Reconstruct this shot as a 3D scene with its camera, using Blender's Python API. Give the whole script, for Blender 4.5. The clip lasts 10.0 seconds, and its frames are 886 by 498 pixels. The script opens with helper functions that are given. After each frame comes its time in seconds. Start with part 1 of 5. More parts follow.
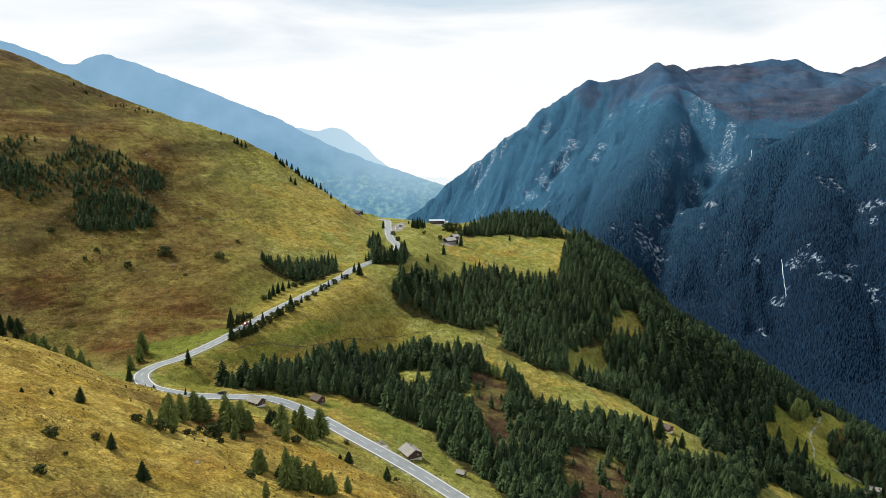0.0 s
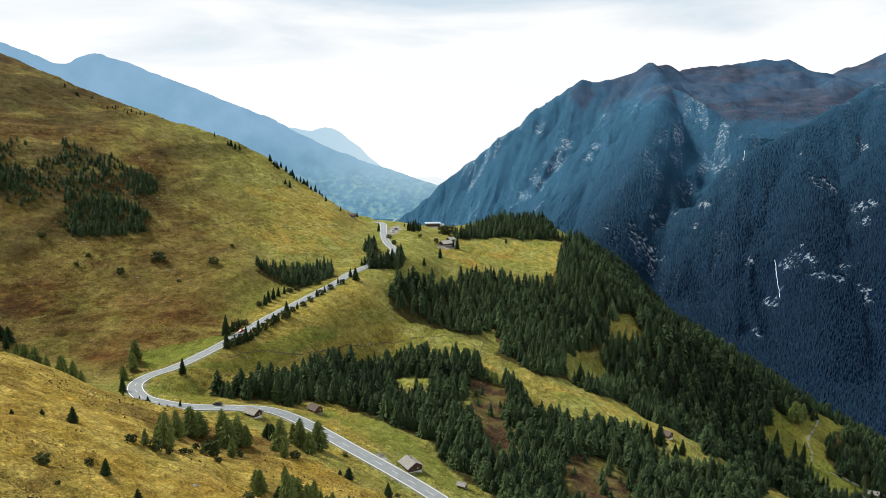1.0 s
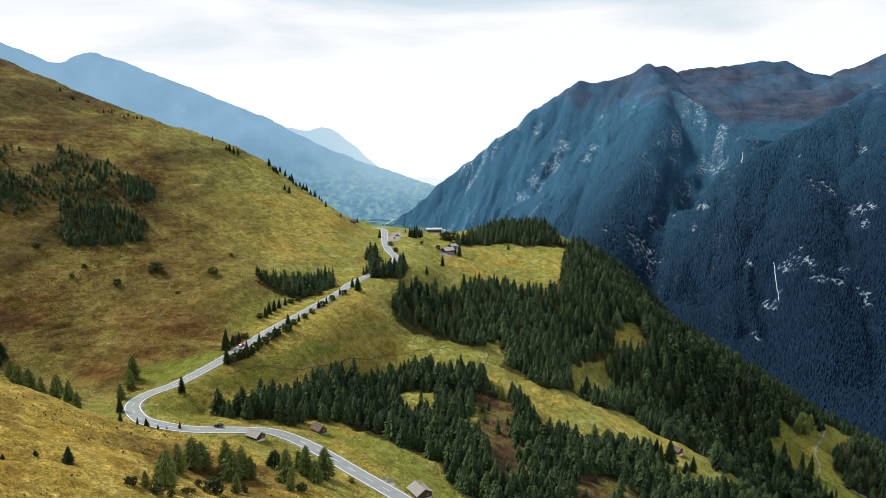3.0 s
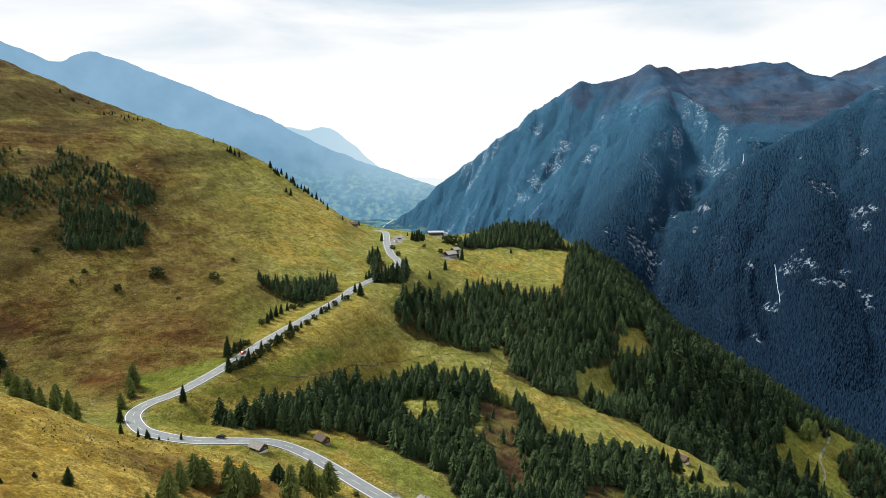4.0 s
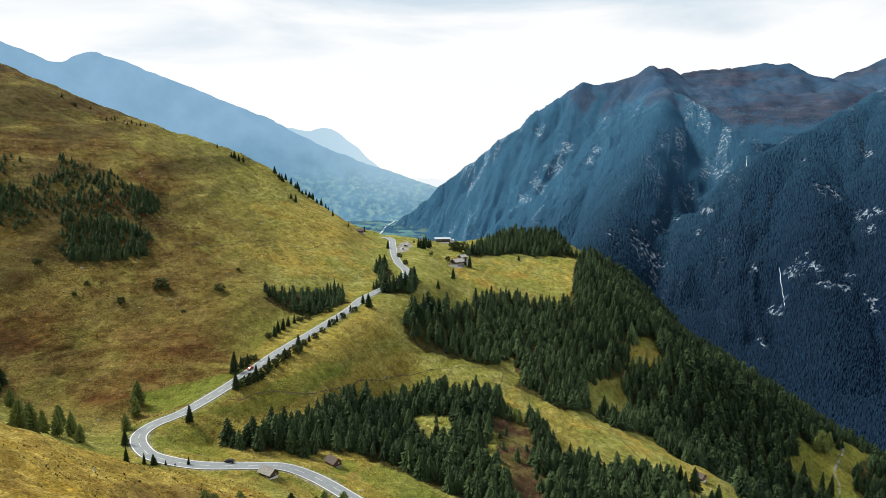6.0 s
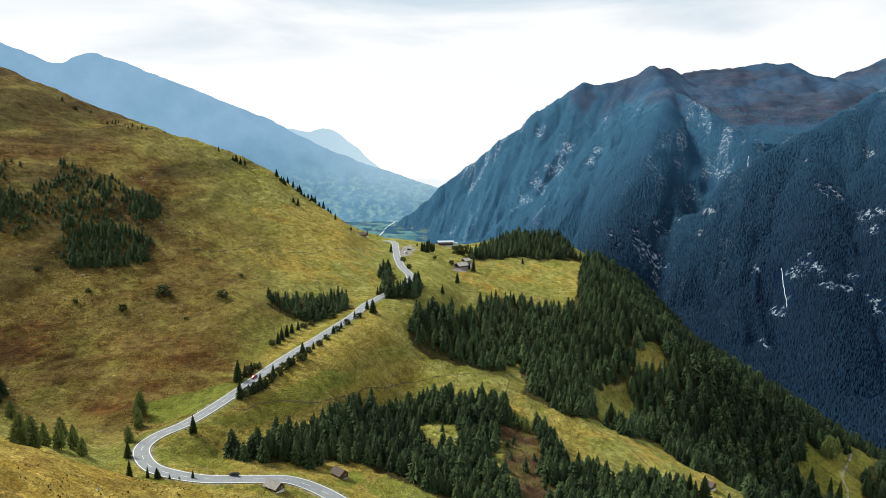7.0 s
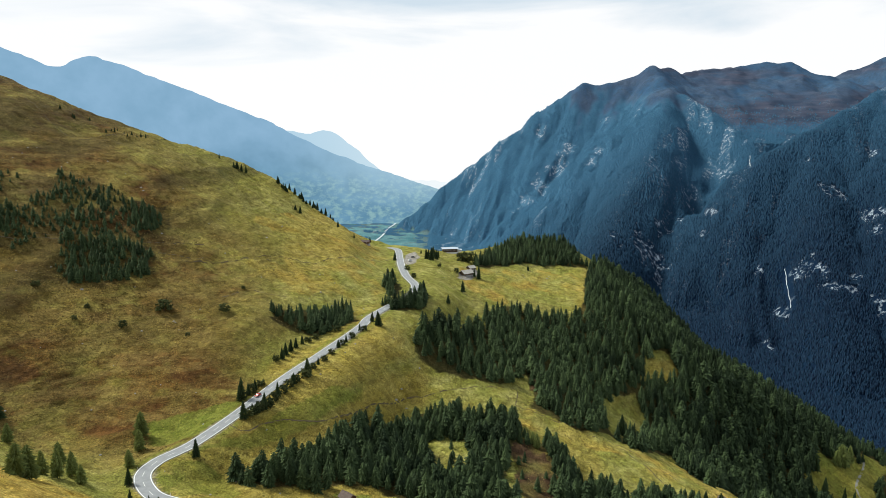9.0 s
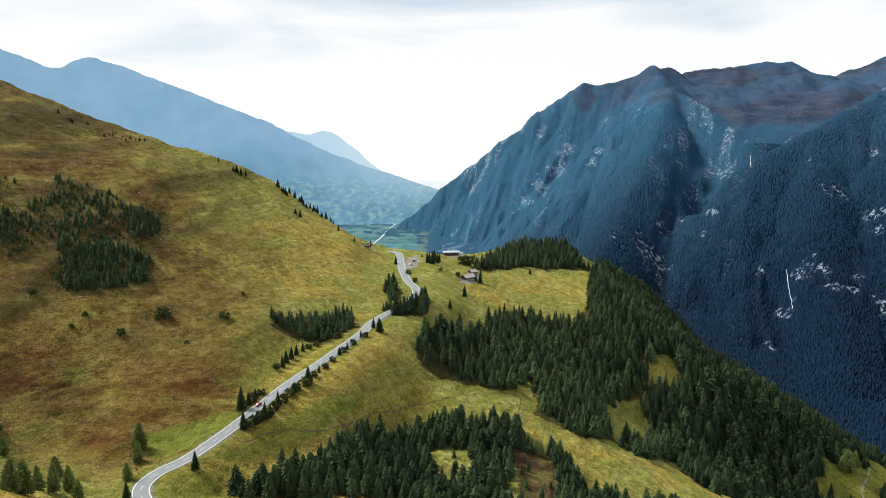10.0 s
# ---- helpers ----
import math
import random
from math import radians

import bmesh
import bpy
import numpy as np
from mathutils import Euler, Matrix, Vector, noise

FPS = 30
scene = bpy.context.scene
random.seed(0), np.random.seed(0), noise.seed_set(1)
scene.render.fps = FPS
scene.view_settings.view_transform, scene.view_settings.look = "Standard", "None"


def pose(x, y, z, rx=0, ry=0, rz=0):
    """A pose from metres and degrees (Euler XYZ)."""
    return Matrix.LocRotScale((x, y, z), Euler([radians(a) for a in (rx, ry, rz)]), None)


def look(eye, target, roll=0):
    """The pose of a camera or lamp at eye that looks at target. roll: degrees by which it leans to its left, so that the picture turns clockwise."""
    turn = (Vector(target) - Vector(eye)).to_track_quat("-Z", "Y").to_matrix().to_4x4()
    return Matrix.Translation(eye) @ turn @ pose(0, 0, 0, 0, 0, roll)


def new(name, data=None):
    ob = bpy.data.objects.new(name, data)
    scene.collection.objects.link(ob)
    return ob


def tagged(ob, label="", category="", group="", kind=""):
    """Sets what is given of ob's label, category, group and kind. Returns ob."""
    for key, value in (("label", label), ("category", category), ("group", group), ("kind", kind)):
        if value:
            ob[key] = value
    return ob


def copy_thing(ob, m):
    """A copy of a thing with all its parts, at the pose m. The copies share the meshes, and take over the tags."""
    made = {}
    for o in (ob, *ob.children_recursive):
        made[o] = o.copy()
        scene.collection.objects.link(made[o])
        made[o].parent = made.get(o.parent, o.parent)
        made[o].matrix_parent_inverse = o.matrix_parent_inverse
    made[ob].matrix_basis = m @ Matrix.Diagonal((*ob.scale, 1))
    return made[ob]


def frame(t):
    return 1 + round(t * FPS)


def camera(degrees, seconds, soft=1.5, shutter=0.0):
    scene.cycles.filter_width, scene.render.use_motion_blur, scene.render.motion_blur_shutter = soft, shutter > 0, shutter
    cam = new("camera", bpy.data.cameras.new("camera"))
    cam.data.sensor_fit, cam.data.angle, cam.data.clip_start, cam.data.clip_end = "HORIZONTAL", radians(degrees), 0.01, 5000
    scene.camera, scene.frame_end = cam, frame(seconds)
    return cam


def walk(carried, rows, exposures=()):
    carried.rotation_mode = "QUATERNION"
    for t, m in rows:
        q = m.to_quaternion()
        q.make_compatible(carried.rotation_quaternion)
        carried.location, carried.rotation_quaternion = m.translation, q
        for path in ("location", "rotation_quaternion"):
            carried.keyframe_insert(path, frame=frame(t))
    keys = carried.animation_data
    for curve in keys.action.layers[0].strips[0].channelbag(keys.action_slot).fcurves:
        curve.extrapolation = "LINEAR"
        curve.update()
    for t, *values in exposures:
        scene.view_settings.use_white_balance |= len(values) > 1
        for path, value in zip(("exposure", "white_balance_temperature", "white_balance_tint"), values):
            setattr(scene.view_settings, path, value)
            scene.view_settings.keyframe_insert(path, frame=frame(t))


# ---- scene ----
# ---- camera ----
cam = camera(66.0, 10.0, 0.6)
PATH = [
    (0, 0.00, 0.00, 130.00, -0.00, -7.50, 0.00),
    (0.5, -1.70, 3.14, 131.63, -0.34, -7.53, 0.02),
    (1, -3.16, 5.94, 133.25, -0.58, -7.55, 0.00),
    (1.5, -4.78, 9.04, 134.80, -0.74, -7.55, 0.03),
    (2, -6.37, 12.03, 136.42, -0.87, -7.57, 0.04),
    (2.5, -7.75, 14.92, 138.01, -0.89, -7.58, 0.08),
    (4, -12.17, 23.40, 142.98, -0.95, -7.62, 0.34),
    (4.5, -14.01, 26.44, 144.48, -0.97, -7.62, 0.40),
    (5, -15.80, 29.41, 145.95, -0.97, -7.61, 0.45),
    (5.5, -17.50, 32.27, 147.61, -0.95, -7.62, 0.44),
    (7, -22.86, 41.15, 152.28, -0.93, -7.62, 0.30),
    (7.5, -24.24, 43.98, 153.73, -0.93, -7.60, 0.22),
    (8, -25.40, 46.92, 155.09, -0.93, -7.59, 0.13),
    (8.5, -26.27, 49.81, 156.56, -0.91, -7.58, 0.03),
    (9, -27.20, 52.58, 158.23, -0.92, -7.60, -0.05),
    (9.5, -27.86, 55.55, 159.79, -0.92, -7.60, -0.12),
    (10, -28.41, 58.24, 161.38, -0.92, -7.60, -0.19),
]


def eye_pose(x, y, z, yaw, pitch, roll):
    """The camera's pose from its place and its turn in degrees."""
    return pose(x, y, z, 0, 0, yaw) @ pose(0, 0, 0, 90 + pitch) @ pose(0, 0, 0, 0, 0, roll)


walk(cam, [(t, eye_pose(*p)) for t, *p in PATH])

# ---- world and sun ----
SUN_HEIGHT, SUN_TURN = 46.0, -68.0  # degrees above the horizon, and to the right of +y
world = bpy.data.worlds.new("sky")
scene.world = world
world.use_nodes = True
wt = world.node_tree
wt.nodes.clear()


def wnode(kind, **values):
    n = wt.nodes.new(kind)
    for key, value in values.items():
        n.inputs[key].default_value = value
    return n


sky = wt.nodes.new("ShaderNodeTexSky")
sky.sky_type = "NISHITA"
sky.sun_disc = False
sky.sun_elevation = radians(SUN_HEIGHT)
sky.sun_rotation = radians(SUN_TURN)
sky.altitude = 1800
coords = wt.nodes.new("ShaderNodeTexCoord")
squash = wnode("ShaderNodeMapping")
squash.inputs["Scale"].default_value = (1.3, 1.3, 8.0)
squash.inputs["Rotation"].default_value = (0, 0, radians(34))
split, lift = wt.nodes.new("ShaderNodeSeparateXYZ"), wt.nodes.new("ShaderNodeMapRange")
lift.inputs["From Min"].default_value, lift.inputs["From Max"].default_value = 0.12, 0.23
lift.inputs["To Min"].default_value, lift.inputs["To Max"].default_value = 0.20, -0.16
thick = wt.nodes.new("ShaderNodeMath")
clouds = wnode("ShaderNodeTexNoise", Scale=1.7, Detail=7.0, Roughness=0.52, Distortion=0.35)
shape = wt.nodes.new("ShaderNodeValToRGB")
shape.color_ramp.elements[0].position, shape.color_ramp.elements[0].color = 0.36, (10.6, 12.4, 13.8, 1)
shape.color_ramp.elements[1].position, shape.color_ramp.elements[1].color = 0.56, (16.4, 16.5, 16.5, 1)
overhead = wt.nodes.new("ShaderNodeMapRange")
overhead.inputs["From Min"].default_value, overhead.inputs["From Max"].default_value = 0.22, 0.75
overhead.inputs["To Min"].default_value, overhead.inputs["To Max"].default_value = 1.0, 0.66
heavy = wt.nodes.new("ShaderNodeMix")
heavy.data_type, heavy.blend_type = "RGBA", "MULTIPLY"
heavy.inputs[0].default_value = 1.0
cover = wt.nodes.new("ShaderNodeMix")
cover.data_type = "RGBA"
cover.inputs[0].default_value = 0.9
back = wnode("ShaderNodeBackground", Strength=0.066)
wout = wt.nodes.new("ShaderNodeOutputWorld")
wt.links.new(coords.outputs["Generated"], squash.inputs["Vector"])
wt.links.new(squash.outputs["Vector"], clouds.inputs["Vector"])
wt.links.new(coords.outputs["Generated"], split.inputs[0])
wt.links.new(split.outputs["Z"], lift.inputs["Value"])
wt.links.new(clouds.outputs["Fac"], thick.inputs[0])
wt.links.new(lift.outputs[0], thick.inputs[1])
wt.links.new(thick.outputs[0], shape.inputs["Fac"])
wt.links.new(sky.outputs["Color"], cover.inputs["A"])
wt.links.new(split.outputs["Z"], overhead.inputs["Value"])
wt.links.new(shape.outputs["Color"], heavy.inputs["A"])
wt.links.new(overhead.outputs[0], heavy.inputs["B"])
wt.links.new(heavy.outputs["Result"], cover.inputs["B"])
wt.links.new(cover.outputs["Result"], back.inputs["Color"])
wt.links.new(back.outputs["Background"], wout.inputs["Surface"])

sun = new("sun", bpy.data.lights.new("sun", "SUN"))
sun.data.energy, sun.data.angle, sun.data.color = 5.0, radians(16), (0.965, 0.98, 0.87)
sun.matrix_world = look((0, 0, 900), (-900 * math.sin(radians(SUN_TURN)) * math.cos(radians(SUN_HEIGHT)), -900 * math.cos(radians(SUN_TURN)) * math.cos(radians(SUN_HEIGHT)), 900 - 900 * math.sin(radians(SUN_HEIGHT))))

# ---- relief ----
# Heights of the near slopes over a wide-meshed plan, in metres.
PLAN_X = [-420, -300, -215, -150, -95, -45, 10, 75, 160, 260, 400]
PLAN_Y = [90, 170, 240, 310, 380, 460, 560, 680, 820]
PLAN_Z = [
    [193.2, 164.7, 138.1, 112.6, 88.4, 64.9, 38.2, 5.5, -38.2, -89.1, -159.7],
    [169.4, 135.6, 111.4, 87.8, 65.4, 43.8, 19.5, -10.5, -49.9, -97.1, -167.1],
    [151.6, 108.5, 85.3, 64, 39.7, 23.9, 2.6, -23.9, -58.4, -102.9, -173.6],
    [140, 81.7, 45.4, 23.7, 14.7, 3.3, -15.2, -34, -63, -107.6, -179.9],
    [137.8, 67.8, 23.6, 15.7, 7.5, -6.6, -15.3, -34.1, -62, -112.1, -185.2],
    [149.1, 85.8, 56.5, 46.3, 21, -9.4, -11.2, -29.8, -55.2, -119.1, -187.9],
    [183.5, 132.7, 86.6, 62.9, 46.7, 33.8, 5.9, -16.7, -69.5, -130.9, -177.9],
    [225.6, 168.5, 124.3, 90.6, 68.5, 53.2, 34.7, 14.2, -3.8, -54.4, -129.8],
    [215, 173, 140.5, 97.7, 75, 61, 51.5, 44.2, 30.7, -60.9, -150.1],
]
ROAD = [(84, 186, -18), (30, 235, -8.5), (4, 259, -3.5), (-9, 271, -1), (-23, 283, 1.5), (-43, 299, 5), (-54, 308, 7), (-70, 319, 10), (-84, 322, 13.5), (-97, 318, 16), (-117, 314, 18), (-132, 316, 19.3), (-144, 322, 20), (-154, 337, 20.5), (-153, 351, 21), (-143, 369, 21.5), (-131, 403, 23.5), (-115, 445, 29), (-97, 483, 34), (-79, 526, 39), (-74, 547, 41), (-62, 577, 42.8), (-48, 604, 45), (-42, 634, 48.5), (-51, 669, 51.5), (-57, 708, 54.5), (-61, 753, 56.5), (-65, 794, 58.5), (-75, 807, 59.5)]
VALLEY = -270.0


def plan_weights(v, knots):
    """Cubic weights of the plan's lines at the places v; straight on beyond the last ones."""
    v, k = np.asarray(v, float), np.asarray(knots, float)
    n = len(k)
    i = np.clip(np.searchsorted(k, v) - 1, 0, n - 2)
    h = k[i + 1] - k[i]
    u = (v - k[i]) / h
    rise, unit = np.zeros((n, n)), np.eye(n)
    for j in range(n):
        a, b = max(j - 1, 0), min(j + 1, n - 1)
        rise[j, b] += 1 / (k[b] - k[a])
        rise[j, a] -= 1 / (k[b] - k[a])
    c = np.clip(u, 0, 1)
    w = (2 * c**3 - 3 * c**2 + 1)[:, None] * unit[i] + ((c**3 - 2 * c**2 + c) * h)[:, None] * rise[i]
    w += (3 * c**2 - 2 * c**3)[:, None] * unit[i + 1] + ((c**3 - c**2) * h)[:, None] * rise[i + 1]
    over = (u - c) * h
    return w + np.maximum(over, 0)[:, None] * rise[n - 1] + np.minimum(over, 0)[:, None] * rise[0]


LATTICE = np.random.RandomState(7).rand(256, 256)


def ripple(x, y, size, seed=0):
    """Smooth value noise, -1 to 1, with lumps of that size."""
    u, v = x / size + 17.3 * seed + 40.7, y / size - 9.1 * seed + 81.2
    i, j = np.floor(u).astype(int), np.floor(v).astype(int)
    a, b = u - i, v - j
    a, b = a * a * (3 - 2 * a), b * b * (3 - 2 * b)
    at = lambda p, q: LATTICE[p % 256, q % 256]  # noqa: E731
    low = at(i, j) * (1 - a) + at(i + 1, j) * a
    high = at(i, j + 1) * (1 - a) + at(i + 1, j + 1) * a
    return 2 * (low * (1 - b) + high * b) - 1


def rough(x, y, size, octaves=4, seed=0, gain=0.5):
    total, amount = 0.0, 1.0
    for n in range(octaves):
        total = total + amount * ripple(x * 0.8 + y * 0.6 * (n % 2 * 2 - 1), y * 0.8 - x * 0.6 * (n % 2 * 2 - 1), size / 2**n, seed + n)
        amount *= gain
    return total


def blend(v, low, high):
    u = np.clip((v - low) / (high - low), 0, 1)
    return u * u * (3 - 2 * u)


def along(points, x, y):
    """Distance from (x, y) to a line of points, and the line's third value at the nearest place."""
    best, value = np.full(np.shape(x), 1e9), np.zeros(np.shape(x))
    for (ax, ay, az), (bx, by, bz) in zip(points, points[1:]):
        dx, dy = bx - ax, by - ay
        u = np.clip(((x - ax) * dx + (y - ay) * dy) / (dx * dx + dy * dy), 0, 1)
        d = np.hypot(x - ax - u * dx, y - ay - u * dy)
        near = d < best
        best, value = np.where(near, d, best), np.where(near, az + u * (bz - az), value)
    return best, value


def smooth_line(points, step):
    """A curve through the points, in pieces of about that length."""
    p = [Vector(q) for q in points]
    p = [p[0] * 2 - p[1], *p, p[-1] * 2 - p[-2]]
    out = []
    for a, b, c, d in zip(p, p[1:], p[2:], p[3:]):
        n = max(2, int((c - b).length / step))
        for k in range(n):
            u = k / n
            out.append(0.5 * (2 * b + (c - a) * u + (2 * a - 5 * b + 4 * c - d) * u * u + (3 * b - a - 3 * c + d) * u**3))
    return [tuple(q) for q in out] + [tuple(p[-2])]


ROAD_LINE = smooth_line(ROAD, 6.0)
# Crests of the mountains across the valley: how steeply the flanks fall, then x, y, z.
CRESTS = [
    (0.95, [(-163, 4000, -185), (-46, 4000, -96), (53, 4000, -1), (216, 3990, 130), (376, 3970, 262), (540, 3950, 352), (580, 3940, 418), (687, 3920, 475), (808, 3900, 550), (929, 3880, 564), (1045, 3850, 597), (1177, 3830, 648), (1278, 3900, 648), (1369, 3980, 638)]),
    (0.70, [(1369, 3980, 638), (1491, 4050, 655), (1682, 4120, 687), (1861, 4150, 701), (1993, 4150, 717), (2079, 4120, 706), (2161, 4080, 653), (2244, 4000, 600), (2400, 3900, 560)]),
    (0.72, [(1177, 3830, 640), (1135, 3480, 504), (1011, 3200, 342), (876, 2920, 182), (721, 2640, 26), (600, 2400, -83), (503, 2180, -174), (404, 1950, -258)]),
    (0.80, [(1135, 3480, 504), (1250, 3300, 391), (1313, 3120, 297), (1330, 2950, 207)]),
    (0.66, [(2138, 2900, 574), (1791, 2820, 425), (1595, 2740, 338), (1403, 2660, 246), (1219, 2560, 172)]),
    (0.60, [(1403, 2660, 246), (1285, 2380, 95), (1183, 2140, -42), (1098, 1940, -157), (1020, 1760, -250), (949, 1600, -327)]),
    (0.60, [(1791, 2820, 425), (1603, 2400, 192), (1418, 2100, 13), (1283, 1880, -132)]),
    (0.70, [(2258, 4250, 570), (2350, 4190, 612), (2469, 4160, 672), (2600, 4120, 726), (2760, 4020, 815)]),
]


def in_bowl(x, y):
    """How much a place belongs to the high bowl behind the wooded spur."""
    edge = np.interp(y, [2950, 3120, 3300, 3480, 3830], [1330, 1313, 1250, 1150, 1185])
    return blend(x - edge, -30, 60) * blend(y, 2880, 3060)


def near_height(x, y):
    """The near slopes, which fall away into the valley behind their brow."""
    z = plan_weights(np.clip(y, -60, 880), PLAN_Y) @ np.array(PLAN_Z, float)
    z = (z * plan_weights(np.clip(x, -560, 640), PLAN_X)).sum(1)
    brow = 800 + 75 * np.exp(-(((x - 95) / 75) ** 2)) + 20 * blend(-x, 100, 200)
    brow = brow + 190 * np.exp(-(((x - 290) / 80) ** 2))
    z = z + 36 * blend(y, 780, 960) * np.exp(-(((x - 265) / 70) ** 2))
    past = np.maximum(y - brow, 0)
    z = z - 0.9 * past**2 / (past + 60)
    side = np.maximum(x - 560, 0)
    z = z - 0.5 * side**2 / (side + 80)
    return z


def far_height(x, y):
    z = np.full(np.shape(x), VALLEY - 120.0)
    z = z + 120 * blend(y, 1300, 2600) + 60 * blend(y, 3400, 4700)
    gullies = rough(x, y, 420, 4, 3)
    lean = x - 0.42 * y
    ribs = np.abs(rough(lean, 0.22 * y, 330, 3, 5, 0.6)) + 0.45 * np.abs(rough(lean, 0.3 * y, 120, 3, 8, 0.6))
    bowl = in_bowl(x, y)
    for steep, pair in ((s, (a, b)) for s, crest in CRESTS for a, b in zip(crest, crest[1:])):
        d, top = along(pair, x, y)
        d = np.hypot(d, 25) - 25
        z = np.maximum(z, top - steep * d * (1 + 0.12 * gullies) - 62 * ribs * (1 - 0.8 * bowl) * blend(d, 8, 190))
    high = np.flatnonzero((x > 1000) & (y > 2700))
    if high.size:
        edge = np.interp(y[high], [2950, 3120, 3300, 3480, 3830], [1330, 1313, 1250, 1150, 1185])
        drop = 14 * ribs[high] + 2.5 * np.maximum(edge - x[high], 0) + 1.6 * np.maximum(2950 - y[high], 0)
        floor_ = np.full(high.size, -999.0)
        for pair in zip(CRESTS[1][1], CRESTS[1][1][1:]):
            d, top = along(pair, x[high], y[high])
            floor_ = np.maximum(floor_, top - 0.40 * d - drop * blend(d, 8, 120))
        z[high] = np.maximum(z[high], floor_)
    return z + (8 + 7 * blend(z, 300, 450)) * rough(x, y, 110, 4, 9) * blend(z, VALLEY, VALLEY + 120)


def hill_relief(x, y, z):
    """Trodden ledges along the slopes, swales that run down the hillside, and hummocks."""
    near = (y > 60) & (y < 900) & (x > -700) & (x < 480)
    out = np.zeros(np.shape(x))
    k = np.flatnonzero(near)
    x, y, z = x[k], y[k], z[k]
    hill = blend(-95 - 0.12 * (y - 400) - x, 0, 60) * blend(y, 330, 400)
    step = z / (2.3 + 0.5 * rough(x, y, 150, 2, 71)) + 0.55 * rough(x, y, 34, 3, 72)
    ledge = (step - np.floor(step)) - 0.5
    ledge = np.where(ledge > 0.34, (0.5 - ledge) / 0.16 * 0.34, ledge) * blend(rough(x, y, 55, 3, 73), -0.45, 0.35)
    swale = np.abs(rough(x + 0.25 * y, 0.3 * y - 0.2 * x, 75, 3, 74, 0.55))
    hump = rough(x, y, 13, 3, 75, 0.6)
    out[k] = ledge * (0.8 + 1.0 * hill) - hill * (4.2 * swale - 1.4) + (0.25 + 0.45 * hill) * hump
    return out


def height(x, y, fine=True):
    x, y = np.broadcast_arrays(np.asarray(x, float), np.asarray(y, float))
    flat_x, flat_y = x.ravel(), y.ravel()
    z = near_height(flat_x, flat_y)
    if fine:
        z = z + 1.5 * rough(flat_x, flat_y, 42, 3, 1) + 0.55 * rough(flat_x, flat_y, 7, 3, 2) - 1.5 * np.abs(rough(flat_x, flat_y, 26, 3, 6))
        z = z + hill_relief(flat_x, flat_y, z)
    by_road = np.flatnonzero((flat_x > -175) & (flat_x < 105) & (flat_y > 165) & (flat_y < 830))
    if by_road.size:
        d, bed = along(ROAD_LINE, flat_x[by_road], flat_y[by_road])
        z[by_road] = bed - 0.25 + (z[by_road] - bed + 0.25) * blend(d, 4.6, 24 + 32 * blend(flat_y[by_road], 370, 440))
    beyond = np.flatnonzero((flat_y > 850) | (flat_x > 500))
    if beyond.size:
        far = far_height(flat_x[beyond], flat_y[beyond])
        keep = blend(z[beyond] - far, -30, 30)
        z[beyond] = far + (z[beyond] - far) * keep
    return z.reshape(x.shape)
# ---- end of relief ----


# ---- materials ----
def material(name):
    m = bpy.data.materials.new(name)
    m.use_nodes = True
    m.node_tree.nodes.clear()
    t = m.node_tree
    out, bsdf = t.nodes.new("ShaderNodeOutputMaterial"), t.nodes.new("ShaderNodeBsdfPrincipled")
    t.links.new(bsdf.outputs[0], out.inputs[0])
    bsdf.inputs["Specular IOR Level"].default_value = 0.25
    return m, t, bsdf


def put(t, socket, value):
    if isinstance(value, bpy.types.NodeSocket):
        t.links.new(value, socket)
    elif isinstance(value, tuple) and len(value) == 3 and socket.type == "RGBA":
        socket.default_value = (*value, 1)
    else:
        socket.default_value = value


def mix(t, fac, a, b, how="MIX"):
    n = t.nodes.new("ShaderNodeMix")
    n.data_type, n.blend_type = "RGBA", how
    put(t, n.inputs[0], fac), put(t, n.inputs["A"], a), put(t, n.inputs["B"], b)
    return n.outputs["Result"]


def place(t, scale=(1, 1, 1)):
    g, m = t.nodes.new("ShaderNodeNewGeometry"), t.nodes.new("ShaderNodeMapping")
    m.inputs["Scale"].default_value = scale
    t.links.new(g.outputs["Position"], m.inputs["Vector"])
    return m.outputs["Vector"]


def grain(t, size, detail=4.0, low=0.35, high=0.65, scale=(1, 1, 1), rough_=0.55):
    """Noise with lumps of about that size in metres, stretched to 0..1."""
    n, r = t.nodes.new("ShaderNodeTexNoise"), t.nodes.new("ShaderNodeMapRange")
    n.inputs["Scale"].default_value, n.inputs["Detail"].default_value, n.inputs["Roughness"].default_value = 1 / size, detail, rough_
    put(t, n.inputs["Vector"], place(t, scale))
    r.inputs["From Min"].default_value, r.inputs["From Max"].default_value = low, high
    t.links.new(n.outputs["Fac"], r.inputs["Value"])
    return r.outputs["Result"]


def attr(t, name):
    n = t.nodes.new("ShaderNodeAttribute")
    n.attribute_name = name
    return n.outputs["Fac"]


def times(t, a, b):
    n = t.nodes.new("ShaderNodeMath")
    n.operation, n.use_clamp = "MULTIPLY", True
    put(t, n.inputs[0], a), put(t, n.inputs[1], b)
    return n.outputs[0]


def bump(t, bsdf, height_, strength, distance):
    n = t.nodes.new("ShaderNodeBump")
    n.inputs["Strength"].default_value, n.inputs["Distance"].default_value = strength, distance
    put(t, n.inputs["Height"], height_)
    t.links.new(n.outputs[0], bsdf.inputs["Normal"])


